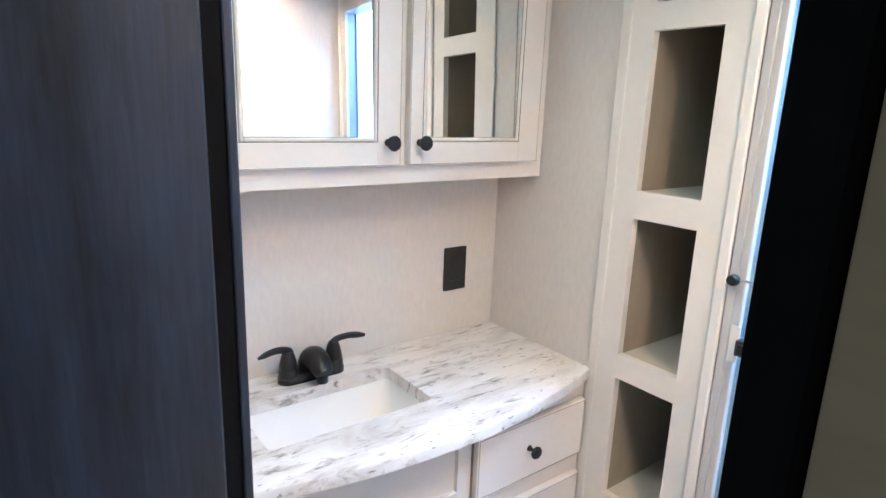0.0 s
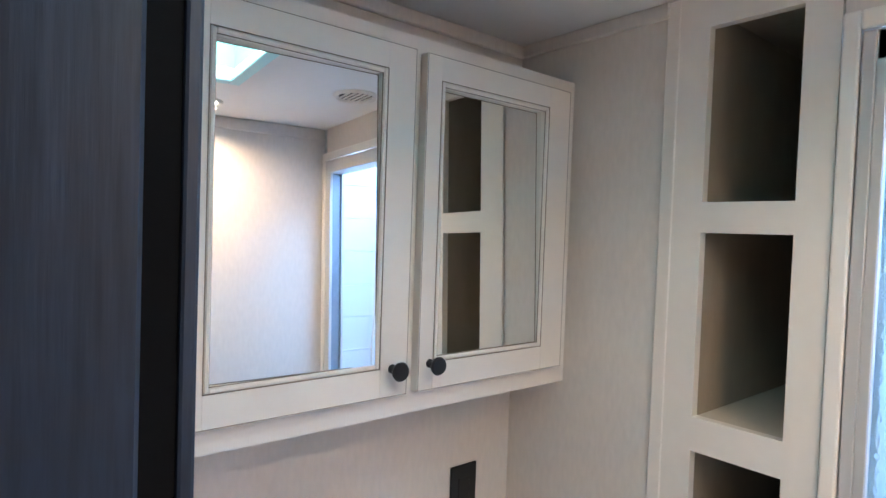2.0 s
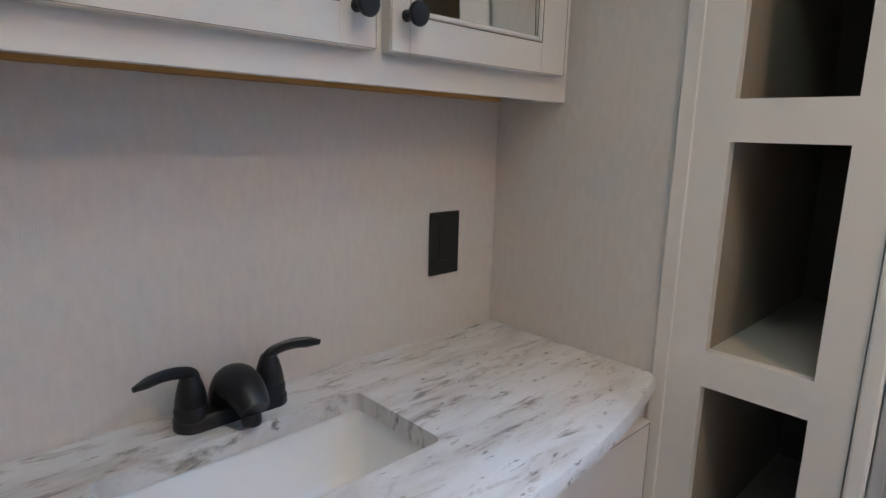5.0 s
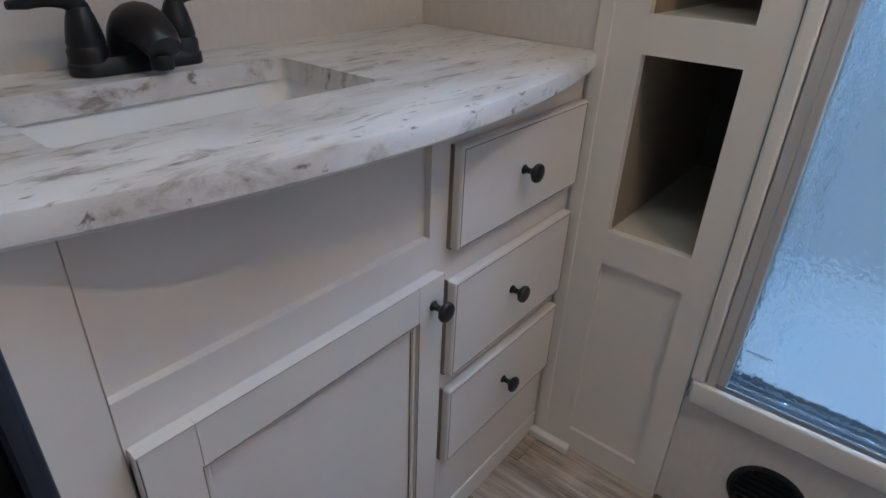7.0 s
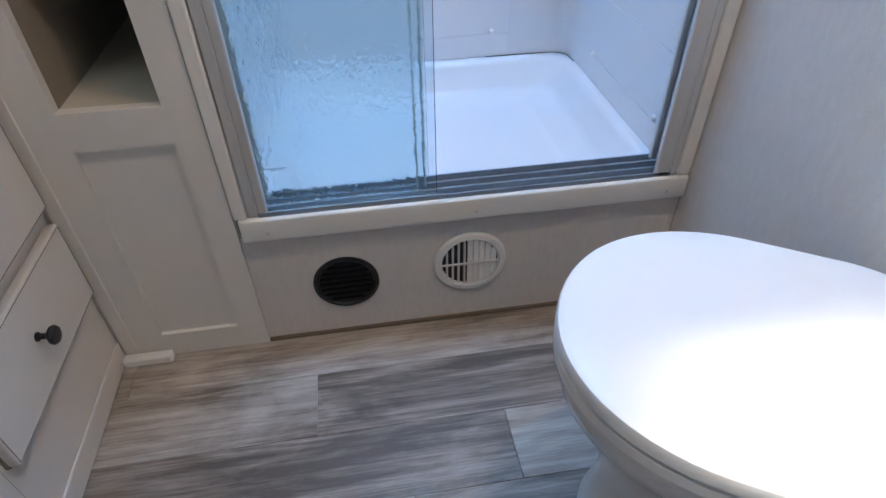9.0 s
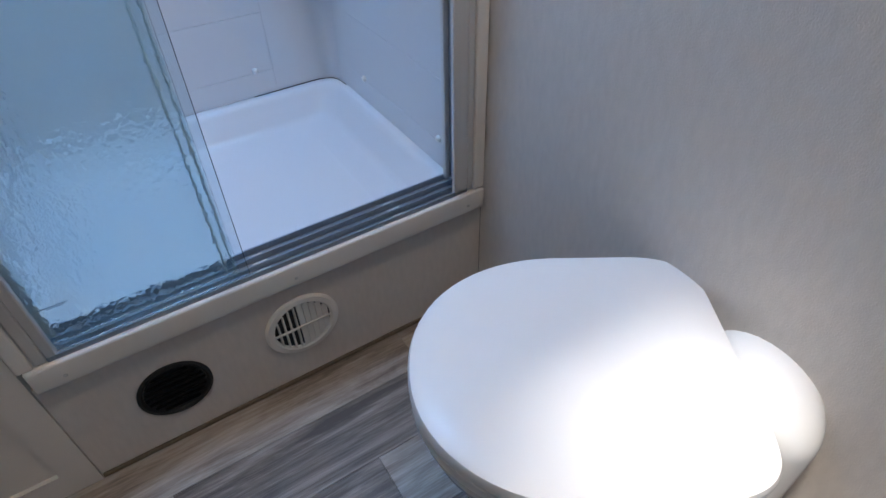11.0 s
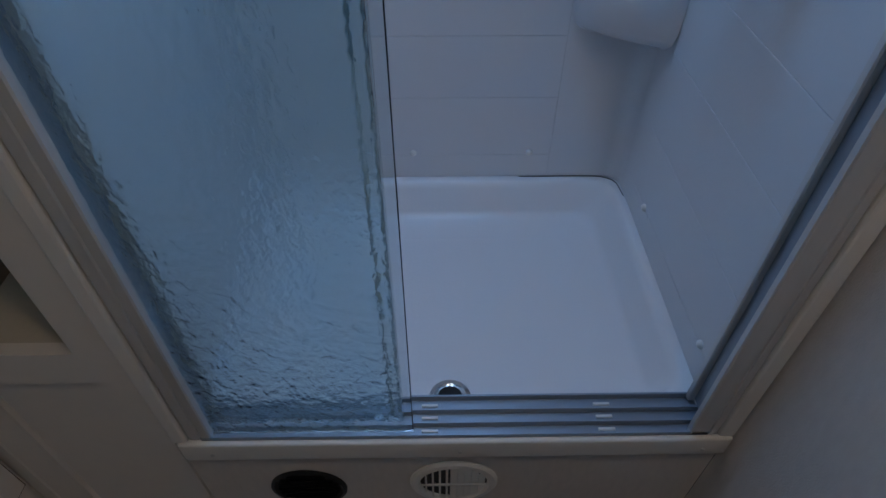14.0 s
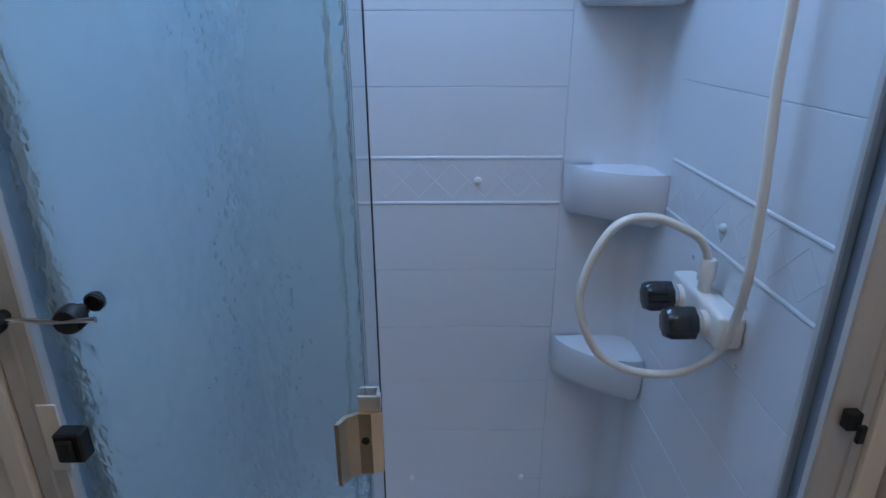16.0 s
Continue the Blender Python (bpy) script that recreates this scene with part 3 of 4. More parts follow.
part("sill_cap", box(-0.016, 0.0, SOUTH + 0.002, LY0 - 0.008, 0.278, 0.329, 0.006, 3), TRIM, sill, smooth=True)
for yy in (-0.722, -1.107, -1.487):
    part("screw", lathe([(0.0035, 0), (0.0035, 0.001), (0.002, 0.002)], to_minus_x(-0.0158, yy, 0.298), 10), ALU, sill)
door = thing("shower_door", (0.03, -1.1, 0.33), "sliding rain-glass shower door in aluminium frame, half open", "shower door")
part("outer_trim", box(-0.012, -0.0005, LY0 - 0.026, LY0 - 0.002, 0.329, HDR + 0.032, 0.004, 2), TRIM, door, "white plastic trim")
part("outer_trim", box(-0.012, -0.0005, SOUTH + 0.002, -1.503, 0.329, HDR + 0.032, 0.004, 2), TRIM, door, "white plastic trim")
part("outer_trim", box(-0.012, -0.0005, -1.503, LY0 - 0.026, HDR + 0.002, HDR + 0.032, 0.004, 2), TRIM, door, "white plastic trim")
part("jamb", boxes([(-0.008, 0.062, -0.712, -0.694, 0.33, HDR), (-0.008, 0.010, -0.728, -0.712, 0.33, HDR), (0.05, 0.062, -0.728, -0.712, 0.33, HDR)], 0.002), ALU, door)
# liner strips paint the dark bluish reflection on the jambs' inner faces
part("jamb_liner", box(0.0105, 0.0495, -0.7165, -0.7125, 0.338, HDR - 0.05), TRACK, door)
part("jamb_liner", box(0.0045, 0.0495, -1.4875, -1.4835, 0.338, HDR - 0.05), TRACK, door)
part("jamb", boxes([(-0.008, 0.062, -1.502, -1.488, 0.33, HDR), (-0.008, 0.004, -1.488, -1.458, 0.33, HDR), (0.05, 0.062, -1.488, -1.474, 0.33, HDR)], 0.002), ALU, door)
part("header", box(-0.008, 0.062, -1.488, -0.712, HDR - 0.048, HDR, 0.003), ALU, door)
part("track", boxes([(-0.008, 0.062, -1.488, -0.712, 0.315, 0.326), (-0.008, -0.005, -1.488, -0.712, 0.326, 0.338), (0.0125, 0.0155, -1.488, -0.712, 0.326, 0.338), (0.035, 0.038, -1.488, -0.712, 0.326, 0.338), (0.059, 0.062, -1.488, -0.712, 0.326, 0.338)]), TRACK, door)
for xx in (0.004, 0.026, 0.048):
    for yy in (-1.06, -1.335):
        part("glide", box(xx - 0.0025, xx + 0.0025, yy - 0.013, yy + 0.013, 0.3265, 0.330, 0.0008), TRIM, door)
for px, py0, py1, edge in ((0.004, -1.034, -0.716, 0.014), (0.026, -1.020, -0.714, 0.004)):
    g = part("glass_panel", box(px - 0.0025, px + 0.0025, py0 + edge, py1, 0.334, HDR - 0.033), RAIN, door, "bluish obscure rain glass")
    c = part("glass_edge", box(px - 0.0025, px + 0.0025, py0, py0 + edge - 0.0004, 0.334, HDR - 0.033), CLEAR, door, "clear glass edge strip")
    g.visible_shadow = c.visible_shadow = False
for yy in (-1.016, -1.002):
    part("edge_seal", tube([(0.0285 + 0.003, yy, 0.336), (0.0285 + 0.003, yy, HDR - 0.035)], 0.0022, 8), SEAL, door, "grey translucent edge seal")
part("etched_mark", boxes([(0.0008, 0.0013, -0.778, -0.737, 0.4205, 0.4222), (0.0008, 0.0013, -0.772, -0.748, 0.4175, 0.4188)]), SEALMARK, door, "small grey etched line on the glass")
part("glass_rim", box(0.0014, 0.0066, -1.0350, -1.0342, 0.334, HDR - 0.033), DARKTRIM, door)
prof = [(0.0 - 0.004, -1.036), (-0.006, -1.036), (-0.010, -1.026), (-0.010, -1.014), (-0.016, -1.004), (-0.026, -0.998), (-0.026, -0.994), (-0.013, -1.000), (-0.006, -1.012), (-0.004, -1.026)]
part("pull", loft([[(x, y, z) for x, y in prof] for z in (1.002, 1.072)]), BRASS, door, "champagne metal finger pull")
part("pull_screw", lathe([(0.004, 0), (0.004, 0.0015), (0.002, 0.002)], to_minus_x(-0.010, -1.020, 1.042), 10), BLACK, door)
part("pull_clip", boxes([(-0.006, 0.014, -1.035, -1.031, 1.0725, 1.088), (-0.006, -0.003, -1.034, -1.014, 1.0725, 1.088), (0.011, 0.014, -1.034, -1.014, 1.0725, 1.088)]), ALU, door)
part("strike_latch", boxes([(-0.020, -0.0085, -1.484, -1.470, 1.056, 1.076), (-0.026, -0.0205, -1.486, -1.478, 1.046, 1.066)], 0.0015), BLACKP, door, "black plastic latch")
part("catch", boxes([(-0.026, -0.0085, -0.760, -0.734, 1.030, 1.062), (-0.031, -0.0265, -0.754, -0.739, 1.034, 1.058)], 0.002), BLACKP, door, "black plastic latch")
part("catch_plate", box(-0.011, -0.0085, -0.734, -0.716, 1.010, 1.084), TRIM, door)
lock = thing("travel_lock", (-0.02, -0.73, 1.17), "chrome travel lock rod with black round knobs on shower door", "door lock")
part("rod", tube([(-0.022, -0.708, 1.176), (-0.024, -0.735, 1.180), (-0.024, -0.765, 1.178), (-0.024, -0.800, 1.180)], 0.0025, 10), CHROME, lock, smooth=True)
for yy, r in ((-0.712, 0.011), (-0.774, 0.0125)):
    part("knob", lathe([(r * 0.5, 0), (r * 0.5, 0.01), (r, 0.012), (r, 0.022), (r * 0.85, 0.026), (r * 0.3, 0.027)], to_minus_x(-0.0085 if yy > -0.74 else 0.001, yy, 1.177), 20), BLACKP, lock, smooth=True)
part("knob", lathe([(0.008, 0), (0.009, 0.002), (0.009, 0.008), (0.007, 0.010)], to_minus_x(0.0115, -0.784, 1.183), 16), BLACKP, lock, smooth=True)

surround = thing("shower_surround", (0.35, -1.1, 0.3), "white moulded plastic shower surround with tile lines", "shower wall", kind="structure")
zs = [0.312, 0.374, 0.521, 0.657, 0.795, 0.932, 1.074, 1.172, 1.305, 1.438, 1.575, 1.71, 1.845, CEILZ - 0.002]
part("backing", boxes([(SHB + 0.006, SHB + 0.04, SHR - 0.04, SHL + 0.04, 0.2, CEILZ - 0.002), (0.064, SHB + 0.006, SHR - 0.04, SHR - 0.006, 0.2, CEILZ - 0.002), (0.064, SHB + 0.006, SHL + 0.006, SHL + 0.04, 0.2, CEILZ - 0.002)]), SHOWER, surround)
RISE = 0.022  # the side panel's moulded lines sit a little above those of the back panel
for z0, z1 in zip(zs, zs[1:]):
    part("panel", box(SHB, SHB + 0.012, -1.336, SHL, z0, z1, 0.0016, 2), SHOWER, surround)
    part("panel", box(0.064, 0.552, SHR - 0.012, SHR, z0 + (RISE if z0 > 0.6 else 0), z1 + (RISE if 0.6 < z1 < 1.9 else 0), 0.0016, 2), SHOWER, surround)
    part("panel", box(0.064, SHB, SHL, SHL + 0.012, z0, z1, 0.0016, 2), SHOWER, surround)
arc = [(SHB, -1.336)] + [(SHB - 0.04 + 0.04 * math.cos(a), SHR + 0.04 - 0.04 * math.sin(a)) for a in (math.pi / 2 * i / 10 for i in range(11))] + [(0.552, SHR)]
part("corner", loft([[(x, y, z) for x, y in arc] + [(SHB + 0.006, SHR - 0.006, z)] for z in (0.312, CEILZ - 0.002)]), SHOWER, surround, smooth=True)
# raised borders and diamond lattice of the band
for zz in (1.170, 1.078):
    part("border", tube([(SHB + 0.0032, SHL - 0.002, zz), (SHB + 0.0032, -1.334, zz)], 0.0052, 10), SHOWER, surround, smooth=True)
    part("border", tube([(0.066, SHR - 0.0032, zz + RISE), (0.55, SHR - 0.0032, zz + RISE)], 0.0052, 10), SHOWER, surround, smooth=True)
for i in range(9):
    y0 = -0.72 - 0.066 * i
    for za, zb in ((1.09, 1.158), (1.158, 1.09)):
        part("ridge", tube([(SHB + 0.0013, y0, za), (SHB + 0.0013, y0 - 0.066, zb)], 0.0018, 6), SHOWER, surround)
for i in range(7):
    x0 = 0.075 + 0.066 * i
    for za, zb in ((1.09, 1.158), (1.158, 1.09)):
        part("ridge", tube([(x0, SHR - 0.0013, za + RISE), (x0 + 0.066, SHR - 0.0013, zb + RISE)], 0.0018, 6), SHOWER, surround)
for y, z in ((-1.021, 0.381), (-1.288, 0.381), (-0.80, 0.381), (-1.168, 1.124), (-0.86, 1.124)):
    part("screw_cap", lathe([(0.008, 0), (0.008, 0.003), (0.0055, 0.0065), (0.002, 0.008)], to_minus_x(SHB, y, z), 14), TRIM, surround, smooth=True)
for x, z in ((0.472, 0.378), (0.123, 0.382), (0.334, 1.136)):
    part("screw_cap", lathe([(0.008, 0), (0.008, 0.003), (0.0055, 0.0065), (0.002, 0.008)], Matrix.Translation((x, SHR, z)) @ Matrix.Rotation(radians(-90), 4, "X"), 14), TRIM, surround, smooth=True)


def corner_shelf(zt):
    a, b = Vector((SHB - 0.002, -1.338)), Vector((0.549, SHR + 0.001))
    out = (b - a).orthogonal().normalized()
    out = out if out.x < 0 else -out

    def ring(bulge, z, cut):
        pts = [a.lerp(b, cut + (1 - 2 * cut) * i / 14) + out * bulge * math.sin(math.pi * i / 14) ** 0.7 for i in range(15)]
        return [(p.x, p.y, z) for p in pts] + [(SHB + 0.004, SHR - 0.004, z)]

    return loft([ring(0.034, zt - 0.004, 0), ring(0.040, zt + 0.002, 0), ring(0.043, zt - 0.006, 0), ring(0.042, zt - 0.03, 0), ring(0.036, zt - 0.07, 0.01), ring(0.020, zt - 0.092, 0.04), ring(0.0, zt - 0.10, 0.1)])


for zt in (0.778, 1.160, 1.545):
    part("corner_shelf", corner_shelf(zt), SHOWER, surround, smooth=True)

pan = thing("shower_pan", (0.35, -1.1, 0.22), "white moulded shower pan with rounded corners", "shower pan")
R = rounded_rect
part("basin", loft([R(0.020, SHB + 0.004, SHR - 0.004, SHL + 0.004, 0.300, 0.01), R(0.020, SHB + 0.004, SHR - 0.004, SHL + 0.004, 0.311, 0.01), R(0.066, 0.656, -1.493, -0.712, 0.3115, 0.055), R(0.072, 0.650, -1.487, -0.718, 0.309, 0.05), R(0.080, 0.640, -1.477, -0.728, 0.296, 0.05),
                    R(0.088, 0.622, -1.455, -0.745, 0.245, 0.05), R(0.100, 0.605, -1.437, -0.762, 0.232, 0.05), R(0.16, 0.54, -1.37, -0.83, 0.228, 0.04)], caps=False), SHOWER, pan, smooth=True)
part("caulk_line", tube(smooth_path([(0.6645, -1.27, 0.3135), (0.6645, -1.42, 0.3135), (0.660, -1.468, 0.3135), (0.640, -1.494, 0.3135), (0.59, -1.5015, 0.3135)], 6), 0.0011, 6), DARKTRIM, pan)
part("basin_floor", box(0.155, 0.545, -1.375, -0.825, 0.22, 0.2281), SHOWER, pan)
drain = part("drain", lathe([(0.038, 0), (0.038, 0.004), (0.030, 0.006), (0.026, 0.003), (0.024, 0.003)], Matrix.Translation((0.120, -1.095, 0.2285)), 28, ring=True), CHROME, pan, "chrome drain ring", True)
part("drain_plug", lathe([(0.022, 0), (0.022, 0.006), (0.012, 0.011), (0.004, 0.012)], Matrix.Translation((0.120, -1.095, 0.231)), 20), BLACKP, drain, "black drain plug", True)

valve = thing("shower_valve", (0.33, SHR, 1.02), "white shower valve with smoked acrylic knobs", "shower faucet")
part("body", box(0.228, 0.398, SHR + 0.0005, SHR + 0.038, 0.995, 1.045, 0.007, 3), TRIM, valve, smooth=True)
for kx in (0.356, 0.268):
    kn = part("knob_stem", lathe([(0.018, 0), (0.018, 0.008), (0.012, 0.010), (0.012, 0.014)], Matrix.Translation((kx, SHR + 0.038, 1.018)) @ Matrix.Rotation(radians(-90), 4, "X"), 16), TRIM, valve, smooth=True)
    flutes = [[(lambda rr, a: Vector((rr * math.cos(a), rr * math.sin(a), h)))(r * (1 + 0.05 * math.cos(8 * 2 * math.pi * i / 48)), 2 * math.pi * i / 48) for i in range(48)] for r, h in ((0.019, 0.0), (0.0235, 0.003), (0.0235, 0.036), (0.020, 0.043), (0.010, 0.045))]
    km = Matrix.Translation((kx, SHR + 0.0525, 1.018)) @ Matrix.Rotation(radians(-90), 4, "X")
    part("knob", loft([[km @ v for v in ring] for ring in flutes]), SMOKE, kn, "smoked acrylic knob", True)
for x, z in ((0.238, 1.055), (0.412, 1.06), (0.235, 0.965)):
    part("screw", lathe([(0.004, 0), (0.004, 0.002), (0.002, 0.003)], Matrix.Translation((x, SHR, z)) @ Matrix.Rotation(radians(-90), 4, "X"), 10), CHROME, valve)
LOOP = [(0.318, -1.483, 1.085), (0.317, -1.474, 1.112), (0.315, -1.452, 1.135), (0.305, -1.385, 1.163), (0.30, -1.329, 1.144), (0.295, -1.293, 1.050), (0.29, -1.318, 0.968), (0.285, -1.362, 0.934), (0.275, -1.418, 0.928), (0.258, -1.460, 0.950), (0.235, -1.482, 1.0),
        (0.200, -1.476, 1.10), (0.195, -1.472, 1.22), (0.207, -1.470, 1.35), (0.209, -1.470, 1.45), (0.212, -1.470, 1.62), (0.215, -1.470, 1.80)]
hose = thing("shower_hose", (0.318, SHR, 1.045), "cream vinyl shower hose hanging in a loop from the valve", "hose")
part("tube", tube(smooth_path(LOOP, 10), 0.0064, 12), HOSE, hose, smooth=True)
part("end_fitting", lathe([(0.010, 0), (0.010, 0.016), (0.013, 0.017), (0.013, 0.045), (0.010, 0.050)], Matrix.Translation((0.318, SHR + 0.022, 1.045)), 16), TRIM, hose, "white ribbed plastic end fitting", smooth=True)

# ---- vents under the sill ----
v1 = thing("floor_vent", (0.0, -0.846, 0.144), "round black heating vent in the kick panel", "vent")
part("rim", lathe([(0.056, -0.004), (0.066, 0.0005), (0.066, 0.004), (0.060, 0.006), (0.056, 0.002), (0.054, -0.003)], to_minus_x(0.0, -0.846, 0.144), 40, ring=True), BLACKP, v1, smooth=True)
part("face", lathe([(0.055, 0.0006), (0.055, 0.0015), (0.01, 0.002)], to_minus_x(0.0, -0.846, 0.144), 32), BLACKP, v1)
for i in range(7):
    h = -0.042 + 0.014 * i
    w = math.sqrt(0.053 ** 2 - h * h)
    part("slat", box(-0.005, -0.0022, -0.846 - w, -0.846 + w, 0.144 + h - 0.002, 0.144 + h + 0.002), FLATBLACK, v1)
v2 = thing("floor_vent", (0.0, -1.099, 0.162), "round white louvred heating vent in the kick panel", "vent")
part("rim", lathe([(0.058, 0.0008), (0.076, 0.0008), (0.076, 0.004), (0.072, 0.008), (0.062, 0.009), (0.058, 0.005)], to_minus_x(0.0, -1.099, 0.162), 40, ring=True), TRIM, v2, smooth=True)
part("backing", lathe([(0.059, 0.0006), (0.059, 0.0012), (0.01, 0.0014)], to_minus_x(0.0, -1.099, 0.162), 32), BLACKP, v2)
for i in range(9):
    h = -0.048 + 0.012 * i
    w = math.sqrt(0.0585 ** 2 - h * h)
    bm = box(-0.0035, 0.0035, -0.0011, 0.0011, -w, w) if h > 0.004 else box(-0.001, 0.001, -0.0062, 0.0062, -w, w)
    bmesh.ops.transform(bm, matrix=Matrix.Translation((-0.0052, -1.099 + h, 0.162)) @ Matrix.Rotation(radians(14), 4, "Z"), verts=bm.verts[:])
    part("slat", bm, TRIM, v2)
part("cross_bar", box(-0.0095, -0.0065, -1.099 - 0.058, -1.099 + 0.058, 0.160, 0.164), TRIM, v2)

# ---- toilet ----
toilet = thing("toilet", (-0.57, -1.36, 0), "white low toilet with closed lid, set at an angle", "toilet")
TO, TV, TU = Vector((-0.615, -1.475, 0)), Vector((0.52, 0.854, 0)), Vector((0.854, -0.52, 0))


def lid_ring(z, s=1.0, back=0.0, n=64, vshift=0.0, front=0.203, wide=0.184):
    out = []
    for i in range(n):
        a = 2 * math.pi * i / n
        c, sn = math.cos(a), math.sin(a)
        u = wide * s * (abs(c) ** 0.92) * (1 if c >= 0 else -1)
        if sn >= 0:
            v = 0.205 + front * s * sn
        else:
            e = 2 / 9.0
            u = wide * s * (abs(c) ** e) * (1 if c >= 0 else -1) * (1 - 0.13 * abs(sn))
            v = 0.205 - (0.205 - back) * s * (abs(sn) ** e)
        p = TO + TU * u + TV * (v + vshift)
        out.append((p.x, p.y, z))
    return out


part("lid", loft([lid_ring(0.441, 0.985), lid_ring(0.4435, 1.0), lid_ring(0.456, 1.0), lid_ring(0.4615, 0.988), lid_ring(0.464, 0.95), lid_ring(0.465, 0.80)]), LIDPLASTIC, toilet, smooth=True)
part("seat", loft([lid_ring(0.418, 0.98), lid_ring(0.421, 0.995), lid_ring(0.436, 0.995), lid_ring(0.4395, 0.98)]), LIDPLASTIC, toilet, smooth=True)
part("bowl", loft([lid_ring(0.004, 0.60, 0.05), lid_ring(0.03, 0.60, 0.05), lid_ring(0.06, 0.55, 0.05), lid_ring(0.20, 0.52, 0.05), lid_ring(0.28, 0.62, 0.04), lid_ring(0.33, 0.80, 0.02), lid_ring(0.37, 0.93), lid_ring(0.40, 0.97), lid_ring(0.417, 0.972)]), CERAMIC, toilet, smooth=True)
hp = TO + TV * -0.055 + TU * 0.0
dome = []
for k in range(9):
    a = math.pi / 2 * k / 8
    dome.append([tuple(hp + TU * (0.105 * max(math.cos(a), 0.05) * math.cos(t)) + TV * (0.062 * max(math.cos(a), 0.05) * math.sin(t)) + Vector((0, 0, 0.385 + 0.072 * math.sin(a)))) for t in (2 * math.pi * i / 32 for i in range(32))])
low = [tuple(hp + TU * (0.105 * math.cos(t)) + TV * (0.062 * math.sin(t)) + Vector((0, 0, 0.26))) for t in (2 * math.pi * i / 32 for i in range(32))]
part("rear_housing", loft([low] + dome), CERAMIC, toilet, smooth=True)
part("pedestal_back", loft([lid_ring(0.003, 0.5, 0.10, vshift=-0.13), lid_ring(0.30, 0.5, 0.10, vshift=-0.13)]), CERAMIC, toilet, smooth=True)
for s in (-1, 1):
    q = TO + TU * (0.075 * s) + TV * 0.004
    part("hinge", lathe([(0.012, 0.400), (0.012, 0.440), (0.009, 0.445), (0.004, 0.446)], Matrix.Translation((q.x, q.y, 0)), 14), LIDPLASTIC, toilet, smooth=True)
ped = [TO + TU * -0.15 + TV * 0.20, TO + TU * -0.19 + TV * 0.27]
part("foot_pedal", tube([(ped[0].x, ped[0].y, 0.11), (ped[1].x, ped[1].y, 0.095), (ped[1].x + 0.03, ped[1].y + 0.03, 0.09)], [0.012, 0.018, 0.016], 12, flat=0.5), LIDPLASTIC, toilet, smooth=True)

# ---- ceiling fittings ----
cl = thing("ceiling_light", (-0.51, -1.33, CEILZ), "round white recessed LED ceiling light, switched on", "ceiling light")
part("trim_ring", lathe([(0.040, -0.006), (0.052, -0.008), (0.058, -0.004), (0.058, -0.0005)], Matrix.Translation((-0.51, -1.33, CEILZ)), 36, ring=True), TRIM, cl, smooth=True)
part("lens", lathe([(0.0395, -0.006), (0.0395, -0.004), (0.01, -0.003)], Matrix.Translation((-0.51, -1.33, CEILZ)), 32), LENS, cl, "glowing warm lens")
cv = thing("ceiling_vent", (-0.145, -0.975, CEILZ), "round white ceiling air vent with dark slots", "vent")
part("rim", lathe([(0.053, -0.004), (0.064, -0.010), (0.072, -0.004), (0.072, -0.0005)], Matrix.Translation((-0.145, -0.975, CEILZ)), 36, ring=True), TRIM, cv, smooth=True)
part("backing", lathe([(0.055, -0.003), (0.055, -0.0015), (0.01, -0.001)], Matrix.Translation((-0.145, -0.975, CEILZ)), 28), BLACKP, cv)
for i in range(6):
    h = -0.040 + 0.016 * i
    w = math.sqrt(0.0545 ** 2 - h * h)
    part("slat", box(-0.145 + h - 0.0015, -0.145 + h + 0.0015, -0.975 - w, -0.975 + w, CEILZ - 0.009, CEILZ - 0.004), TRIM, cv)
HX, HY = -0.68, -0.85
hatch = thing("roof_hatch", (HX, HY, CEILZ), "square roof hatch with pale blue translucent lid", "roof hatch")
for fx0, fx1, fy0, fy1 in ((-0.20, -0.165, -0.20, 0.20), (0.165, 0.20, -0.20, 0.20), (-0.165, 0.165, -0.20, -0.165), (-0.165, 0.165, 0.165, 0.20)):
    part("frame_bar", box(HX + fx0, HX + fx1, HY + fy0, HY + fy1, CEILZ - 0.012, CEILZ - 0.0005, 0.003), DOME, hatch)
for fx0, fx1, fy0, fy1 in ((-0.20, -0.181, -0.20, 0.20), (0.181, 0.20, -0.20, 0.20), (-0.181, 0.181, -0.20, -0.181), (-0.181, 0.181, 0.181, 0.20)):
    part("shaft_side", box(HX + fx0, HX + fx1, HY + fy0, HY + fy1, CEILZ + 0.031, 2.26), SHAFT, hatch)
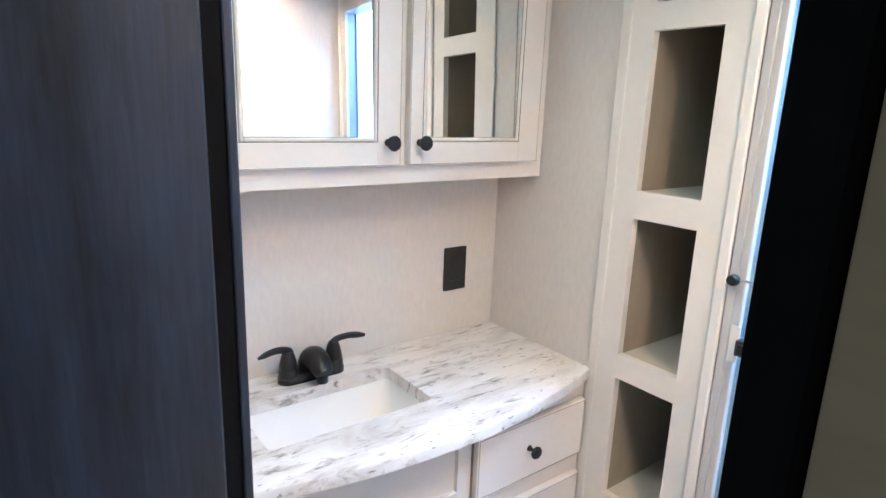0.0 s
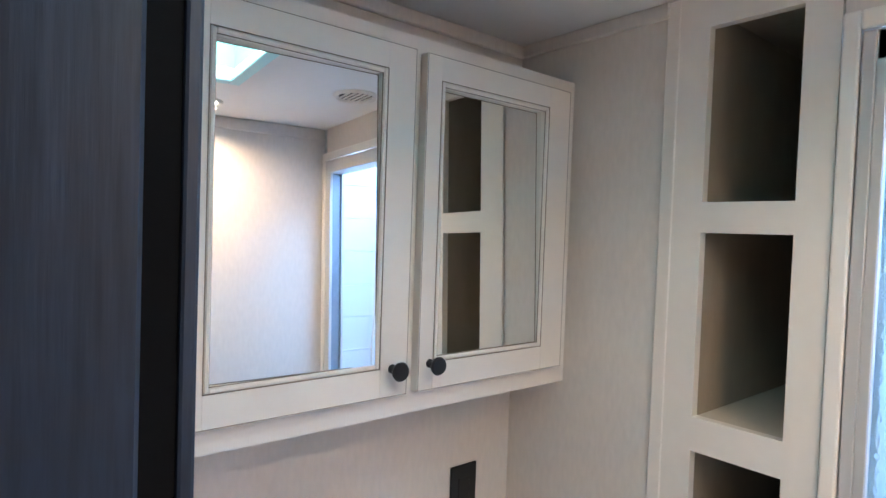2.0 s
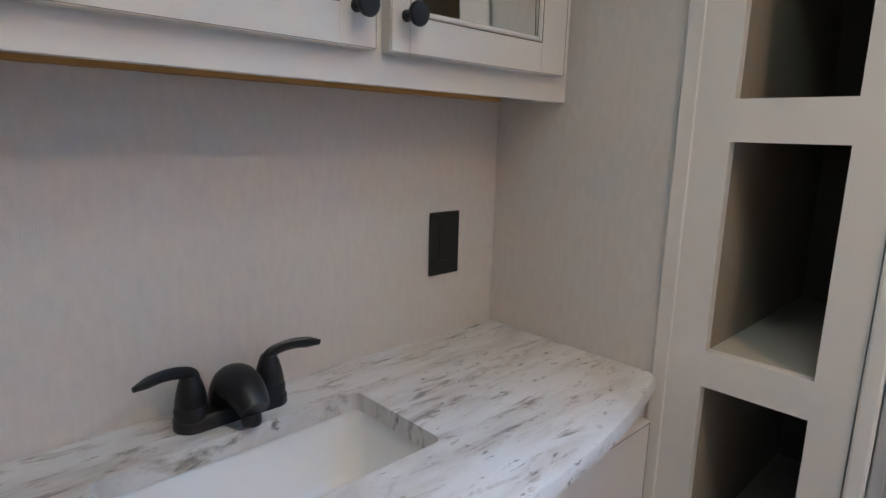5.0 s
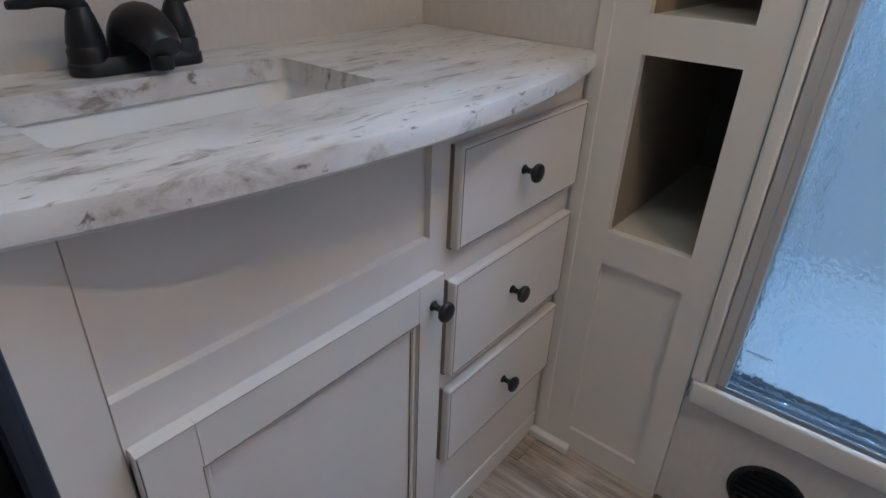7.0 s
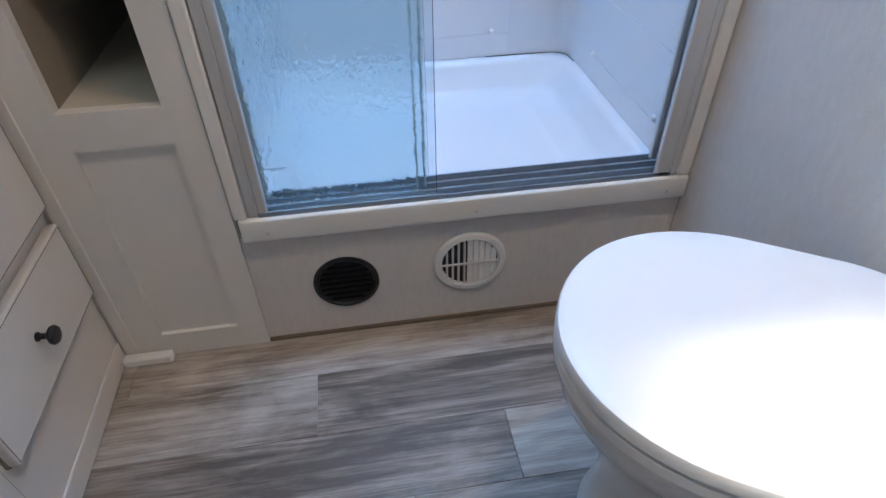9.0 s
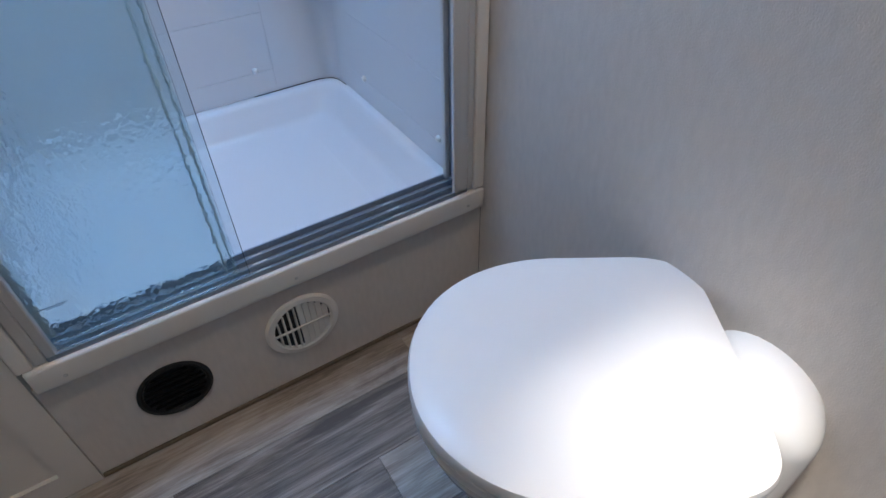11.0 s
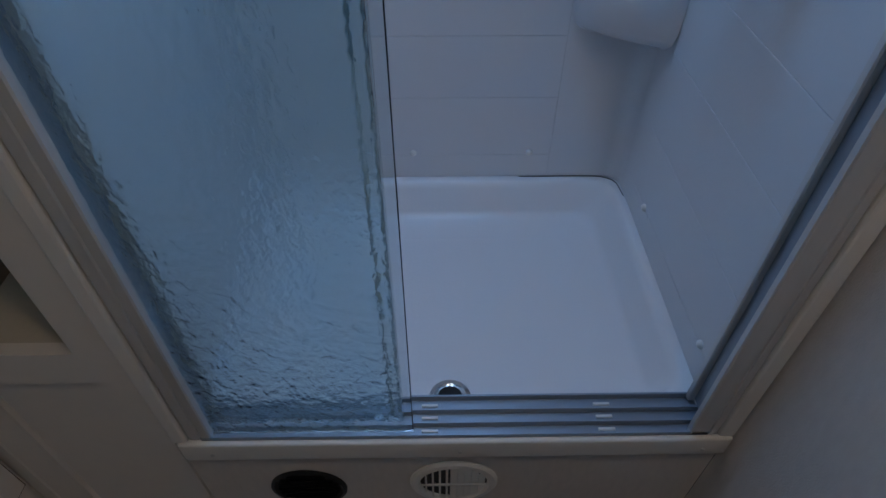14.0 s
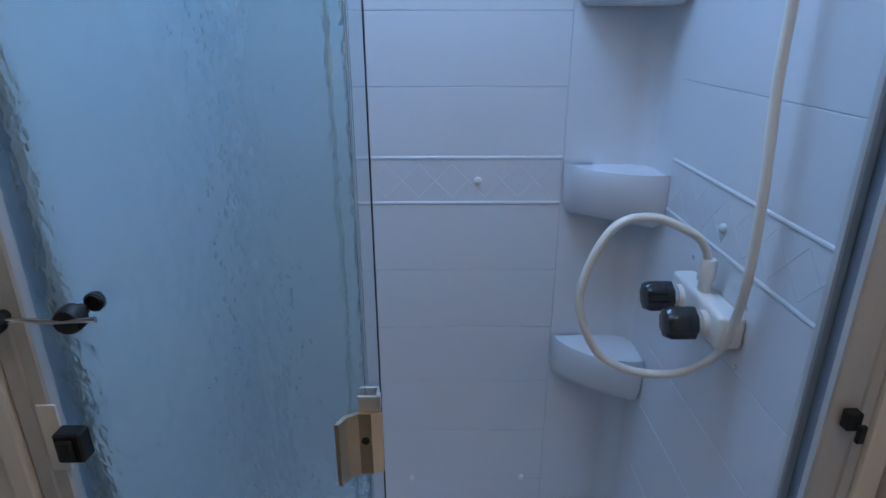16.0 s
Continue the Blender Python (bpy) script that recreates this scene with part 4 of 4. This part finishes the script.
part("lid", box(HX - 0.21, HX + 0.21, HY - 0.21, HY + 0.21, 2.261, 2.27), DOME, hatch).visible_shadow = False
part("crank_knob", lathe([(0.010, 0), (0.013, -0.01), (0.016, -0.028), (0.010, -0.034)], Matrix.Translation((HX + 0.02, HY + 0.12, CEILZ - 0.012)), 14), BLACKP, hatch, "black crank knob", True)
part("crank_arm", box(HX + 0.012, HX + 0.028, HY + 0.10, HY + 0.19, CEILZ - 0.018, CEILZ - 0.0125, 0.002), BLACKP, hatch)
sk = thing("shower_skylight_well", (0.33, -1.1, CEILZ), "white skylight well over the shower", "skylight")
part("shaft", boxes([(0.08, 0.12, -1.35, -0.85, CEILZ + 0.031, 2.25), (0.54, 0.58, -1.35, -0.85, CEILZ + 0.031, 2.25), (0.12, 0.54, -1.35, -1.31, CEILZ + 0.031, 2.25), (0.12, 0.54, -0.89, -0.85, CEILZ + 0.031, 2.25)]), SHOWER, sk)
part("lid", box(0.08, 0.58, -1.35, -0.85, 2.251, 2.26), SHOWER, sk)

# ---- floor planks ----
PW = 0.142
bmp = box(-PW / 2 + 0.0004, PW / 2 - 0.0004, 0.0004, 0.9, -0.0035, 0.0, 0.0006)
pm = bpy.data.meshes.new("plank")
bmesh.ops.recalc_face_normals(bmp, faces=bmp.faces[:])
bmp.to_mesh(pm)
bmp.free()
pm.materials.append(PLANK)
rng = random.Random(4)
for i in range(-1, 17):
    xc = -0.11 + PW / 2 - PW * i
    y0 = [-0.40, -0.767, -1.12, -0.93, -0.64][i % 5] - 0.9 * 2
    for j in range(5):
        yy = y0 + 0.9 * j
        lo, hi = max(yy, -2.4), min(yy + 0.9, 0.35)
        if hi - lo < 0.02 or xc > 0.0 or xc < -2.36:
            continue
        me = pm
        if hi - lo < 0.899:
            cut = box(-PW / 2 + 0.0008, PW / 2 - 0.0008, lo - yy + 0.0008, hi - yy, -0.0035, 0.0, 0.0008)
            me = bpy.data.meshes.new("plank")
            cut.to_mesh(me)
            cut.free()
            me.materials.append(PLANK)
        pl = new("plank", me)
        pl.location = (xc, yy, 0)
        pl.parent = floor_ob
